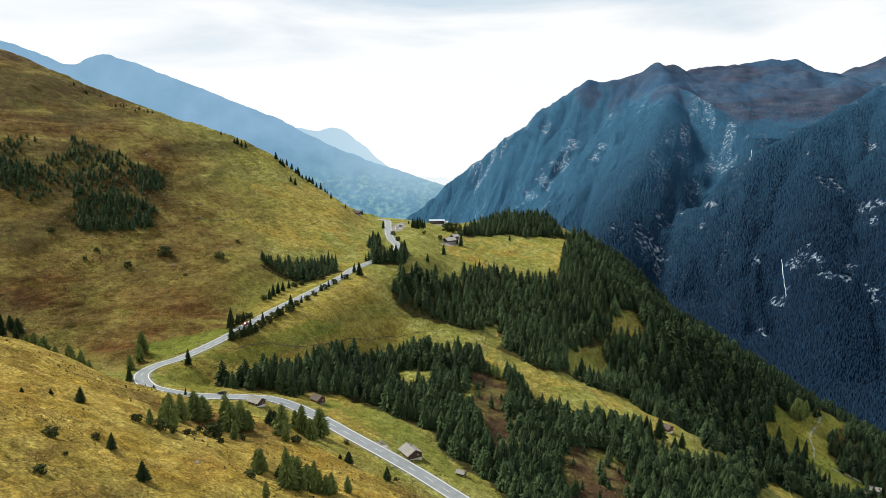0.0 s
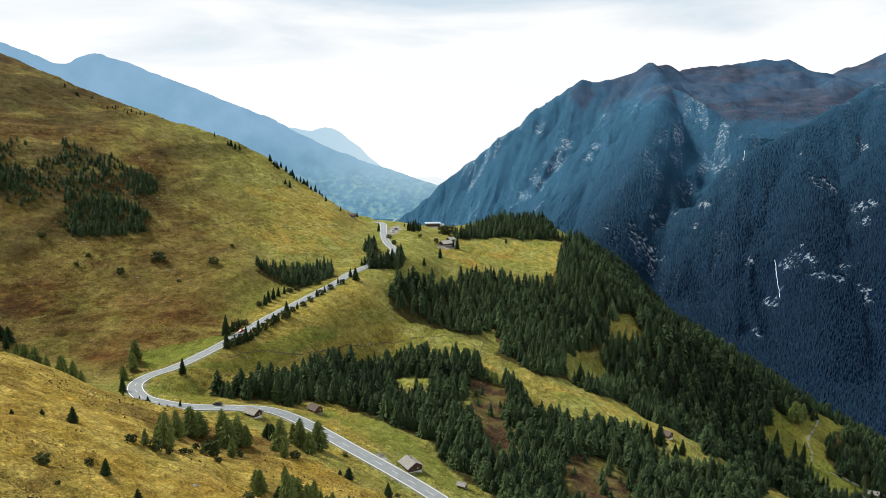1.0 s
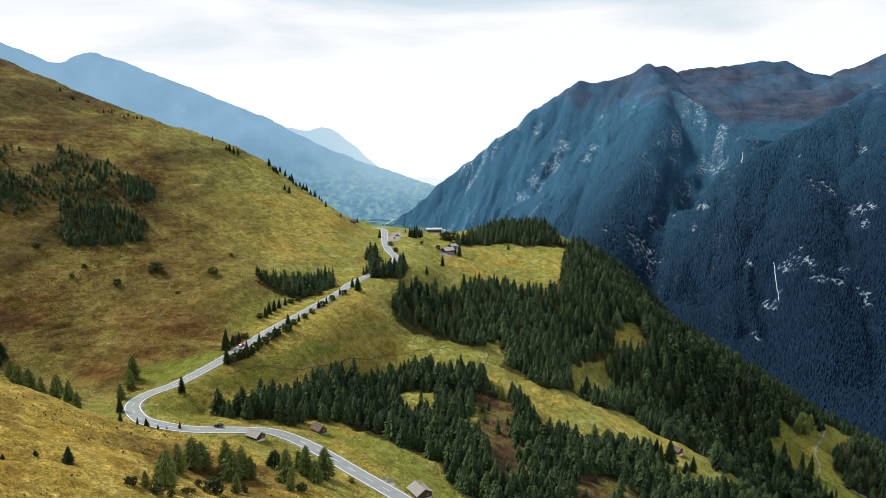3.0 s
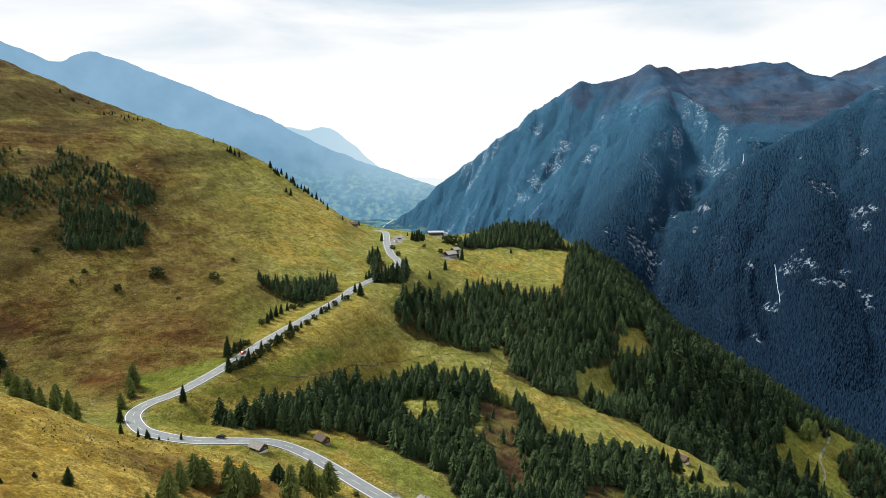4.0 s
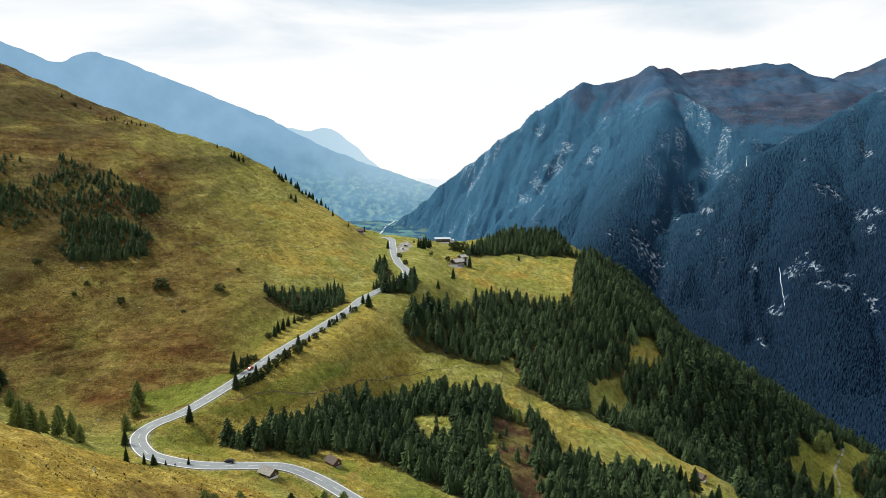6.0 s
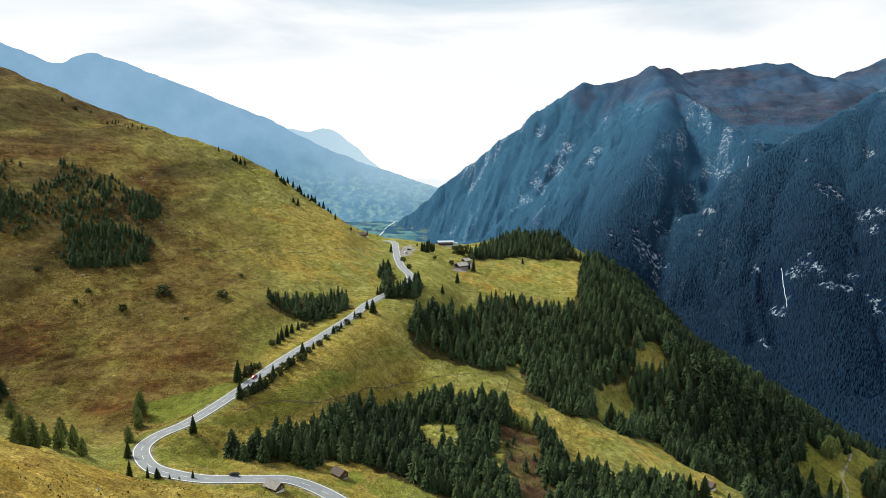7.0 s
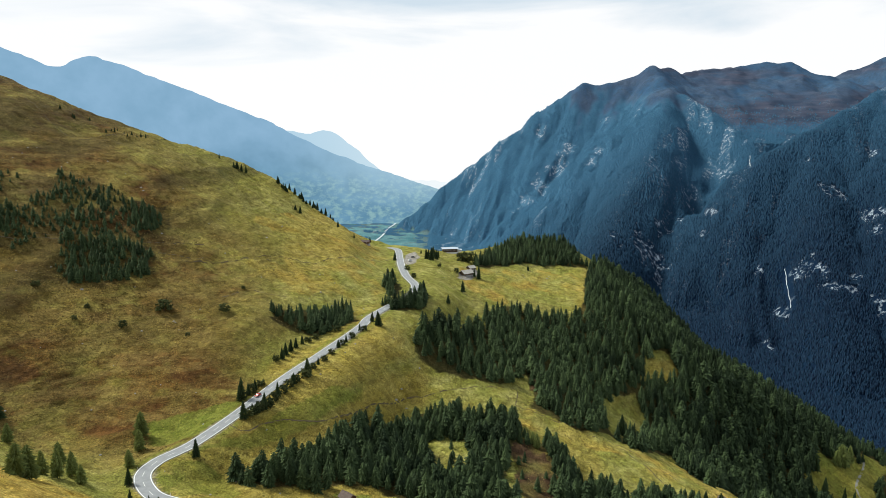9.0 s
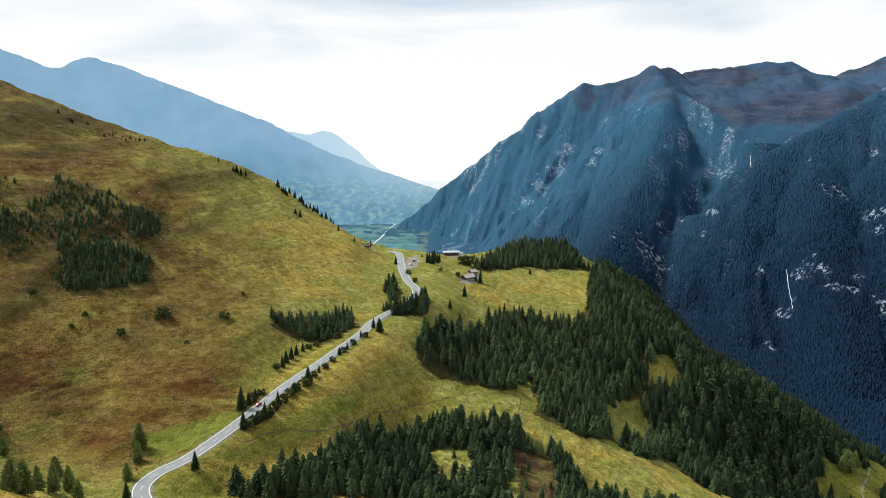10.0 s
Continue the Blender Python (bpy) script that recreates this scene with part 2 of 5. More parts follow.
def ground_material():
    m, t, b = material("alpine_ground")
    steps = grain(t, 2.6, 6, 0.40, 0.62, (0.6, 0.6, 1.4))
    tufts = grain(t, 0.9, 7, 0.38, 0.62)
    straw = mix(t, grain(t, 11), (0.510, 0.339, 0.056), (0.780, 0.572, 0.150))
    straw = mix(t, times(t, grain(t, 17, 6, 0.50, 0.62, (1, 1, 1.8)), 0.55), straw, (0.330, 0.172, 0.036))
    straw = mix(t, times(t, steps, 0.35), straw, (0.314, 0.192, 0.0292))
    straw = mix(t, times(t, tufts, 0.5), straw, (0.233, 0.147, 0.0213))
    heath = mix(t, grain(t, 16), (0.138, 0.066, 0.0165), (0.262, 0.142, 0.0340))
    heath = mix(t, times(t, grain(t, 22, 6, 0.47, 0.58), 0.55), heath, (0.300, 0.215, 0.056))
    heath = mix(t, times(t, grain(t, 34, 6, 0.52, 0.62, (1, 1, 2)), 0.7), heath, (0.150, 0.058, 0.018))
    heath = mix(t, times(t, steps, 0.3), heath, (0.276, 0.218, 0.0583))
    heath = mix(t, times(t, tufts, 0.6), heath, (0.055, 0.041, 0.0116))
    heath = mix(t, times(t, grain(t, 52, 7, 0.50, 0.58, (1, 1, 2.2), 0.6), 0.75), heath, mix(t, grain(t, 9), (0.270, 0.232, 0.050), (0.420, 0.345, 0.095)))
    heath = mix(t, times(t, grain(t, 38, 7, 0.49, 0.57, (0.8, 1.2, 2.2), 0.6), 0.8), heath, mix(t, grain(t, 6), (0.085, 0.036, 0.012), (0.190, 0.088, 0.026)))
    terraces = grain(t, 3.4, 6, 0.48, 0.60, (0.11, 0.11, 1.0), 0.6)
    heath = mix(t, times(t, terraces, 0.55), heath, (0.330, 0.230, 0.075))
    meadow = mix(t, grain(t, 12), (0.325, 0.312, 0.062), (0.530, 0.490, 0.160))
    meadow = mix(t, times(t, grain(t, 30, 6, 0.46, 0.6), 0.6), meadow, (0.295, 0.320, 0.062))
    meadow = mix(t, times(t, steps, 0.3), meadow, (0.180, 0.160, 0.028))
    meadow = mix(t, times(t, terraces, 0.3), meadow, (0.200, 0.150, 0.032))
    meadow = mix(t, times(t, tufts, 0.45), meadow, (0.140, 0.135, 0.024))
    green = mix(t, grain(t, 6), (0.170, 0.205, 0.030), (0.235, 0.255, 0.046))
    litter = mix(t, grain(t, 5), (0.024, 0.022, 0.010), (0.070, 0.052, 0.022))
    soil = mix(t, grain(t, 5), (0.075, 0.043, 0.024), (0.14, 0.083, 0.045))
    gravel = mix(t, grain(t, 1.5), (0.30, 0.27, 0.24), (0.42, 0.40, 0.37))
    # Far covers: the blue of distance haze is painted into their base colours.
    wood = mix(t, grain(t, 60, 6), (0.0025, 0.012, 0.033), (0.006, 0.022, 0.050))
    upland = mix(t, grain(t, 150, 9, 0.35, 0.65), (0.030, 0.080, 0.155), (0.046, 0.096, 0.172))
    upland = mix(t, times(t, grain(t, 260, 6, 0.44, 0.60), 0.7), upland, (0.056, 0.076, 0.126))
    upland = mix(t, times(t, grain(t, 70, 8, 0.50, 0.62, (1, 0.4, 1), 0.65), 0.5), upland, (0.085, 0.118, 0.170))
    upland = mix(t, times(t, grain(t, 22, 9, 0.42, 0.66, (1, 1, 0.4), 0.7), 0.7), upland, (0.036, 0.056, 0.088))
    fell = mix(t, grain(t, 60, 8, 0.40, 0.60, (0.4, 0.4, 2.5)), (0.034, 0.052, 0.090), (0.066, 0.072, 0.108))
    crag = mix(t, grain(t, 6, 8, 0.42, 0.58), (0.09, 0.13, 0.18), (0.36, 0.41, 0.47))
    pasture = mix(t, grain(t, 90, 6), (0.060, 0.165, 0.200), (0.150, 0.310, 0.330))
    colour = meadow
    # Paler blue painted over the far flanks in place of thicker haze.
    far_haze = mix(t, grain(t, 45, 6), (0.042, 0.125, 0.215), (0.064, 0.165, 0.265))
    for mask, layer in (("straw", straw), ("heath", heath), ("green", green), ("litter", litter), ("soil", soil), ("gravel", gravel), ("pasture", pasture), ("wood", wood), ("far_haze", far_haze), ("upland", upland), ("fell", fell)):
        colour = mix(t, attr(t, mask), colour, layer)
    colour = mix(t, times(t, attr(t, "crag"), grain(t, 13, 7, 0.50, 0.56, (1, 1, 0.6), 0.65)), colour, crag)
    near = t.nodes.new("ShaderNodeMath")
    near.operation = "SUBTRACT"
    near.inputs[0].default_value = 1.0
    put(t, near.inputs[1], attr(t, "wood"))
    near = near.outputs[0]
    # Noise darkens the colour, painting shade under tufts and in hollows.
    tuft_shade = times(t, times(t, grain(t, 0.8, 8, 0.42, 0.62), grain(t, 5, 4, 0.3, 0.7)), near)
    colour = mix(t, tuft_shade, colour, mix(t, 1.0, colour, (0.42, 0.40, 0.38), "MULTIPLY"))
    hollow_shade = times(t, times(t, grain(t, 4.5, 6, 0.48, 0.58, (1, 1, 1.1), 0.70), 0.6), near)
    colour = mix(t, hollow_shade, colour, mix(t, 1.0, colour, (0.50, 0.47, 0.44), "MULTIPLY"))
    # Noise brightens the colour, painting light on hummock crowns and clods.
    crown = times(t, times(t, grain(t, 3.4, 7, 0.54, 0.62, (1, 1, 1.2), 0.70), 0.55), near)
    colour = mix(t, crown, colour, mix(t, 1.0, colour, (1.65, 1.58, 1.5), "MULTIPLY"))
    clod = times(t, times(t, grain(t, 1.5, 6, 0.53, 0.60, (1, 1, 1.1), 0.66), 0.5), near)
    colour = mix(t, clod, colour, mix(t, 1.0, colour, (1.5, 1.45, 1.35), "MULTIPLY"))
    put(t, b.inputs["Base Color"], colour)
    b.inputs["Roughness"].default_value = 0.95
    b.inputs["Specular IOR Level"].default_value = 0.08
    uneven = t.nodes.new("ShaderNodeMath")
    uneven.operation = "ADD"
    put(t, uneven.inputs[0], grain(t, 1.3, 9, 0.25, 0.75, rough_=0.62)), put(t, uneven.inputs[1], times(t, steps, 0.35))
    bump(t, b, uneven.outputs[0], 1.0, 1.15)
    return m


def plain(name, low, high, size=1.0, rough_=0.8, detail=5.0, relief=0.02, scale=(1, 1, 1), metal=0.0, spec=0.25):
    m, t, b = material(name)
    put(t, b.inputs["Base Color"], mix(t, grain(t, size, detail, 0.3, 0.7, scale), low, high))
    b.inputs["Roughness"].default_value, b.inputs["Metallic"].default_value, b.inputs["Specular IOR Level"].default_value = rough_, metal, spec
    if relief:
        bump(t, b, grain(t, size * 0.4, 6, 0.3, 0.7, scale), 0.6, relief)
    return m


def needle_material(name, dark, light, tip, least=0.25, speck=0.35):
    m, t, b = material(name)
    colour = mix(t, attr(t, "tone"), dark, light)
    tip_highlight = t.nodes.new("ShaderNodeMapRange")
    tip_highlight.inputs["To Min"].default_value = least
    put(t, tip_highlight.inputs["Value"], attr(t, "tone"))
    # Pale tips over dark inner needles: lit crowns and shaded gaps painted in.
    colour = mix(t, times(t, attr(t, "tip"), tip_highlight.outputs[0]), colour, tip)
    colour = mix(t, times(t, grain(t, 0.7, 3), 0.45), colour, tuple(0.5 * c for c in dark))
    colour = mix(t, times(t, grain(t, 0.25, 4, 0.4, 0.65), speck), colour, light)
    put(t, b.inputs["Base Color"], colour)
    b.inputs["Roughness"].default_value = 0.8
    b.inputs["Specular IOR Level"].default_value = 0.12
    return m


GROUND = ground_material()
ASPHALT = plain("asphalt", (0.20, 0.205, 0.215), (0.28, 0.285, 0.295), 2.5, 0.5, 6, 0.01, spec=0.5)
PAINT = plain("road_paint", (0.62, 0.62, 0.60), (0.8, 0.8, 0.78), 0.8, 0.6, 5, 0)
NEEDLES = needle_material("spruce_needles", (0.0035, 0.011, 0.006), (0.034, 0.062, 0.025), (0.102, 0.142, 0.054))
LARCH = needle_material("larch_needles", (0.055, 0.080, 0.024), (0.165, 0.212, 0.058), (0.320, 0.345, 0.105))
# Blue distance haze is put into the colours of these far needles.
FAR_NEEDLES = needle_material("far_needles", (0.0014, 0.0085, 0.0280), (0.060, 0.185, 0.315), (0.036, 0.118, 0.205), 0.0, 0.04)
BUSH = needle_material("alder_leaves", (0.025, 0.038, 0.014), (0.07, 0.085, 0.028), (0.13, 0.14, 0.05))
DIRT = plain("dirt_track", (0.085, 0.065, 0.035), (0.15, 0.115, 0.062), 2.0, 0.95, 6, 0.05)
PALE_TRACK = plain("gravel_track", (0.22, 0.21, 0.16), (0.34, 0.32, 0.26), 2.0, 0.95, 6, 0.05)
DARK_WOOD = plain("weathered_boards", (0.055, 0.036, 0.024), (0.12, 0.078, 0.05), 0.5, 0.85, 5, 0.03, (0.4, 0.4, 6))
RED_WOOD = plain("brown_boards", (0.09, 0.042, 0.028), (0.16, 0.075, 0.048), 0.5, 0.85, 5, 0.03, (0.4, 0.4, 6))
SHINGLE = plain("grey_shingles", (0.19, 0.17, 0.155), (0.34, 0.31, 0.29), 0.7, 0.85, 6, 0.05)
PALE_SHINGLE = plain("pale_shingles", (0.33, 0.30, 0.27), (0.52, 0.49, 0.45), 0.7, 0.85, 6, 0.05)
BROWN_SHINGLE = plain("brown_shingles", (0.075, 0.055, 0.048), (0.15, 0.11, 0.095), 0.7, 0.85, 6, 0.05)
PLASTER = plain("white_plaster", (0.62, 0.60, 0.56), (0.8, 0.78, 0.74), 1.5, 0.9, 6, 0.01)
STONE = plain("field_stone", (0.20, 0.19, 0.18), (0.42, 0.40, 0.37), 0.6, 0.9, 5, 0.05)
SHEET_ROOF = plain("sheet_metal_roof", (0.48, 0.54, 0.61), (0.60, 0.66, 0.72), 3.0, 0.45, 4, 0, metal=0.3)
GLASS = plain("dark_glass", (0.02, 0.025, 0.03), (0.04, 0.045, 0.05), 1.0, 0.12, 2, 0, spec=0.6)
STEEL = plain("galvanised_steel", (0.42, 0.44, 0.46), (0.56, 0.57, 0.58), 1.0, 0.5, 4, 0, metal=0.5)
RED_LACQUER = plain("red_car_paint", (0.42, 0.03, 0.022), (0.5, 0.04, 0.03), 2.0, 0.25, 2, 0, spec=0.5)
BLACK_LACQUER = plain("black_car_paint", (0.012, 0.012, 0.014), (0.02, 0.02, 0.022), 2.0, 0.25, 2, 0, spec=0.5)
WHITE_LACQUER = plain("white_car_paint", (0.7, 0.7, 0.7), (0.78, 0.78, 0.78), 2.0, 0.25, 2, 0, spec=0.5)
RUBBER = plain("rubber", (0.015, 0.015, 0.015), (0.03, 0.03, 0.03), 0.5, 0.8, 3, 0)
WATER = plain("river_water", (0.55, 0.62, 0.66), (0.78, 0.84, 0.86), 30.0, 0.25, 4, 0, spec=0.5)
BARK = plain("bark", (0.06, 0.045, 0.035), (0.13, 0.10, 0.08), 0.3, 0.9, 5, 0.02, (1, 1, 0.3))


# ---- mesh helpers ----
def mesh_of(name, verts, faces, mat, smooth=False):
    me = bpy.data.meshes.new(name)
    me.from_pydata([tuple(v) for v in verts], [], [tuple(f) for f in faces])
    me.materials.append(mat)
    if smooth:
        me.shade_smooth()
    return me


def big_mesh(name, verts, faces, mat, floats=None, smooth=False):
    """A mesh from arrays of corners and of faces that all have the same number of corners."""
    me = bpy.data.meshes.new(name)
    n = faces.shape[1]
    me.vertices.add(len(verts))
    me.vertices.foreach_set("co", np.ascontiguousarray(verts, np.float32).ravel())
    me.loops.add(faces.size)
    me.loops.foreach_set("vertex_index", np.ascontiguousarray(faces, np.int32).ravel())
    me.polygons.add(len(faces))
    me.polygons.foreach_set("loop_start", np.arange(0, faces.size, n, dtype=np.int32))
    me.polygons.foreach_set("use_smooth", np.full(len(faces), smooth))
    for key, values in (floats or {}).items():
        a = me.attributes.new(key, "FLOAT", "POINT")
        a.data.foreach_set("value", np.ascontiguousarray(values, np.float32))
    me.materials.append(mat)
    me.update(calc_edges=True)
    return me


# ---- the ground, one sheet ----
def spaced(stops):
    """Places along an axis from (start, step) stops; the step changes evenly from stop to stop."""
    out, at = [], stops[0][0]
    for (a, s), (b, e) in zip(stops, stops[1:]):
        while at < b:
            out.append(at)
            at += s + (e - s) * (at - a) / (b - a)
    return np.array(out + [stops[-1][0]])


def inside(poly, x, y):
    """Which of the places lie in a closed outline."""
    x, y = np.asarray(x, float), np.asarray(y, float)
    (low_x, low_y), (high_x, high_y) = np.min(poly, axis=0), np.max(poly, axis=0)
    box_ = (x >= low_x) & (x <= high_x) & (y >= low_y) & (y <= high_y)
    whole = np.zeros(np.shape(x), bool)
    x, y = x[box_], y[box_]
    hit = np.zeros(np.shape(x), bool)
    for (ax, ay), (bx, by) in zip(poly, poly[1:] + poly[:1]):
        if ay != by:
            hit ^= ((ay > y) != (by > y)) & (x < (bx - ax) * (y - ay) / (by - ay) + ax)
    whole[box_] = hit
    return whole


# Outlines of the woods: plan, gap between trees, tallness, share that stands.
WOODS = [
    ([(-117, 347), (-100, 352), (-87, 355), (-71, 367), (-56, 372), (-40, 361), (-29, 358), (-18, 352), (-4, 346), (-3, 335), (4, 318), (15, 304), (23, 284), (30, 250), (45, 223), (132, 286), (178, 372), (220, 440), (174, 418), (150, 402), (133, 398), (132, 418), (130, 435), (119, 438), (100, 429), (89, 409), (84, 416), (74, 425), (59, 425), (54, 451), (46, 467), (34, 452), (31, 455), (30, 466), (27, 482), (6, 482), (-16, 482), (-33, 479), (-66, 440), (-84, 411), (-93, 392), (-95, 381), (-105, 369), (-110, 362), (-120, 365), (-120, 355)], 4.7, (9.5, 15.5), 0.97),  # lower wood
    ([(-41, 523), (-35, 521), (-17, 521), (3, 524), (30, 537), (48, 556), (49, 530), (45, 508), (67, 500), (94, 510), (118, 496), (153, 546), (154, 476), (179, 446), (263, 552), (329, 538), (369, 510), (581, 687), (589, 774), (526, 775), (493, 776), (414, 723), (390, 790), (350, 900), (300, 990), (240, 985), (205, 890), (163, 845), (140, 777), (117, 693), (99, 668), (68, 671), (48, 670), (20, 638), (16, 619), (-12, 582), (-38, 542)], 6.1, (11, 16.5), 0.96),  # main wood
    ([(23, 804), (20, 767), (77, 802), (147, 816), (159, 779), (129, 884), (78, 889)], 5.0, (9, 14), 0.95),  # knoll wood
    ([(-348, 531), (-334, 564), (-319, 579), (-298, 603), (-283, 601), (-261, 594), (-243, 610), (-233, 586), (-244, 553), (-229, 543), (-220, 520), (-242, 498), (-262, 489), (-284, 494), (-296, 494), (-324, 491)], 4.0, (3.4, 7.5), 0.8),  # hillside thicket
    ([(-260, 575), (-253, 597), (-240, 603), (-233, 586), (-245, 555)], 4.0, (6, 10), 0.9),  # hillside wood east
    ([(-278, 514), (-259, 536), (-245, 544), (-229, 543), (-220, 520), (-242, 498), (-262, 489)], 4.0, (6, 10.5), 0.9),  # hillside wood south
    ([(-335, 509), (-322, 526), (-306, 524), (-305, 510), (-325, 492)], 4.0, (6, 10), 0.9),  # hillside wood west
    ([(-138, 511), (-122, 510), (-105, 513), (-93, 529), (-84, 544), (-92, 568), (-107, 560), (-133, 524)], 4.6, (7, 13), 0.95),  # roadside wood
    ([(-67, 586), (-62, 567), (-48, 569), (-34, 581), (-32, 605), (-39, 626), (-41, 615), (-51, 597)], 3.6, (10, 15.5), 0.95),  # crest wood
    ([(-67, 623), (-63, 609), (-55, 613), (-57, 638), (-64, 641)], 3.6, (9, 14), 0.95),  # crest wood west
]
# Glades, mown grass, bare soil and gravel.
GLADES = [
    [(-38, 455), (-17, 458), (-5, 444), (-9, 398), (-26, 402), (-36, 420)],
    [(19, 440), (30, 456), (42, 459), (45, 431), (40, 394), (47, 377), (40, 348), (28, 340), (21, 362), (19, 382), (10, 393)],
    [(70, 371), (86, 389), (101, 385), (101, 353), (96, 319), (62, 231), (48, 233), (53, 281)],
    [(107, 572), (130, 597), (146, 608), (149, 588), (136, 554), (125, 527), (99, 512), (99, 537)],
    [(163, 655), (178, 667), (191, 668), (198, 654), (187, 634), (173, 635), (155, 622)],
    [(298, 614), (326, 643), (338, 636), (349, 634), (387, 670), (422, 676), (373, 621), (359, 606), (363, 588), (391, 587), (372, 569), (339, 556), (334, 584), (324, 592), (305, 590), (291, 592)],
    [(129, 449), (146, 463), (223, 565), (173, 432), (147, 418), (133, 420)],
]
GREENS = [
    [(-176, 397), (-137, 420), (-132, 407), (-146, 378), (-168, 378)],
    [(-73, 357), (-57, 363), (-55, 350), (-62, 323)],
    [(-147, 334), (-144, 348), (-140, 346), (-137, 319)],
    [(298, 614), (326, 643), (338, 636), (349, 634), (387, 670), (422, 676), (373, 621), (359, 606), (363, 588), (391, 587), (372, 569), (339, 556), (334, 584), (324, 592), (305, 590), (291, 592)],
    [(-55, 348), (-43, 371), (-26, 357), (2, 322), (13, 270), (-11, 286), (-34, 314)],
    [(-140, 361), (-125, 383), (-107, 414), (-91, 438), (-72, 461), (-71, 455), (-93, 414), (-123, 376)],
    [(-149, 350), (-138, 355), (-126, 356), (-113, 341), (-133, 319)],
]
BARE = [
    [(70, 371), (86, 389), (101, 385), (101, 353), (96, 319), (62, 231), (48, 233), (53, 281)],
    [(19, 440), (30, 456), (42, 459), (45, 431), (40, 394), (47, 377), (40, 348), (28, 340), (21, 362), (19, 382)],
    [(56, 564), (78, 566), (68, 533), (47, 536)],
]
GRAVEL = [
    [(-56, 737), (-54, 772), (-45, 784), (-41, 754), (-45, 719), (-52, 714)],
    [(-30, 291), (-28, 298), (-25, 295), (-23, 287)],
    [(-2, 721), (15, 761), (19, 760), (18, 735), (6, 706), (-1, 707)],
]
DRY = [
    [(35, 491), (93, 504), (146, 537), (222, 562), (154, 439), (125, 459), (99, 467), (48, 483)],
    [(10, 738), (76, 780), (146, 809), (121, 720), (89, 724), (57, 713), (37, 675), (3, 675)],
    [(75, 776), (146, 809), (121, 720), (95, 729)],
    [(-146, 750), (-76, 826), (-71, 729), (-130, 654), (-168, 650), (-180, 680)],
    [(-156, 594), (-71, 729), (-69, 622), (-117, 572)],
]
# Footpaths and ruts: half width and line.
PATHS = [
    (0.45, [(-134, 392), (-127, 387), (-122, 389), (-117, 397), (-108, 405), (-92, 416), (-79, 431), (-71, 445), (-59, 466), (-38, 492), (-15, 504), (17, 522), (29, 531), (34, 525), (30, 505)]),
    (0.45, [(30, 505), (46, 503), (65, 499), (83, 494), (100, 487), (110, 468), (119, 444)]),
    (0.4, [(85, 501), (105, 491), (116, 477), (129, 456)]),
    (0.9, [(379, 657), (371, 645), (355, 627), (347, 616), (346, 606), (340, 596)]),
    (0.9, [(354, 592), (369, 589), (383, 587), (403, 586), (418, 583)]),
    (0.4, [(-320, 495), (-304, 502), (-290, 513), (-270, 523), (-251, 537), (-226, 563), (-205, 584)]),
    (0.45, [(-219, 546), (-201, 559), (-185, 579), (-157, 602)]),
    (0.4, [(-176, 520), (-161, 544), (-148, 546), (-136, 553)]),
    (0.4, [(-310, 505), (-288, 518), (-250, 541), (-219, 551), (-186, 577), (-152, 617), (-126, 631), (-71, 735)]),
    (0.4, [(-391, 682), (-338, 652), (-320, 696), (-311, 807), (-291, 817)]),
    (0.6, [(22, 771), (48, 791), (80, 798), (142, 825)]),
]
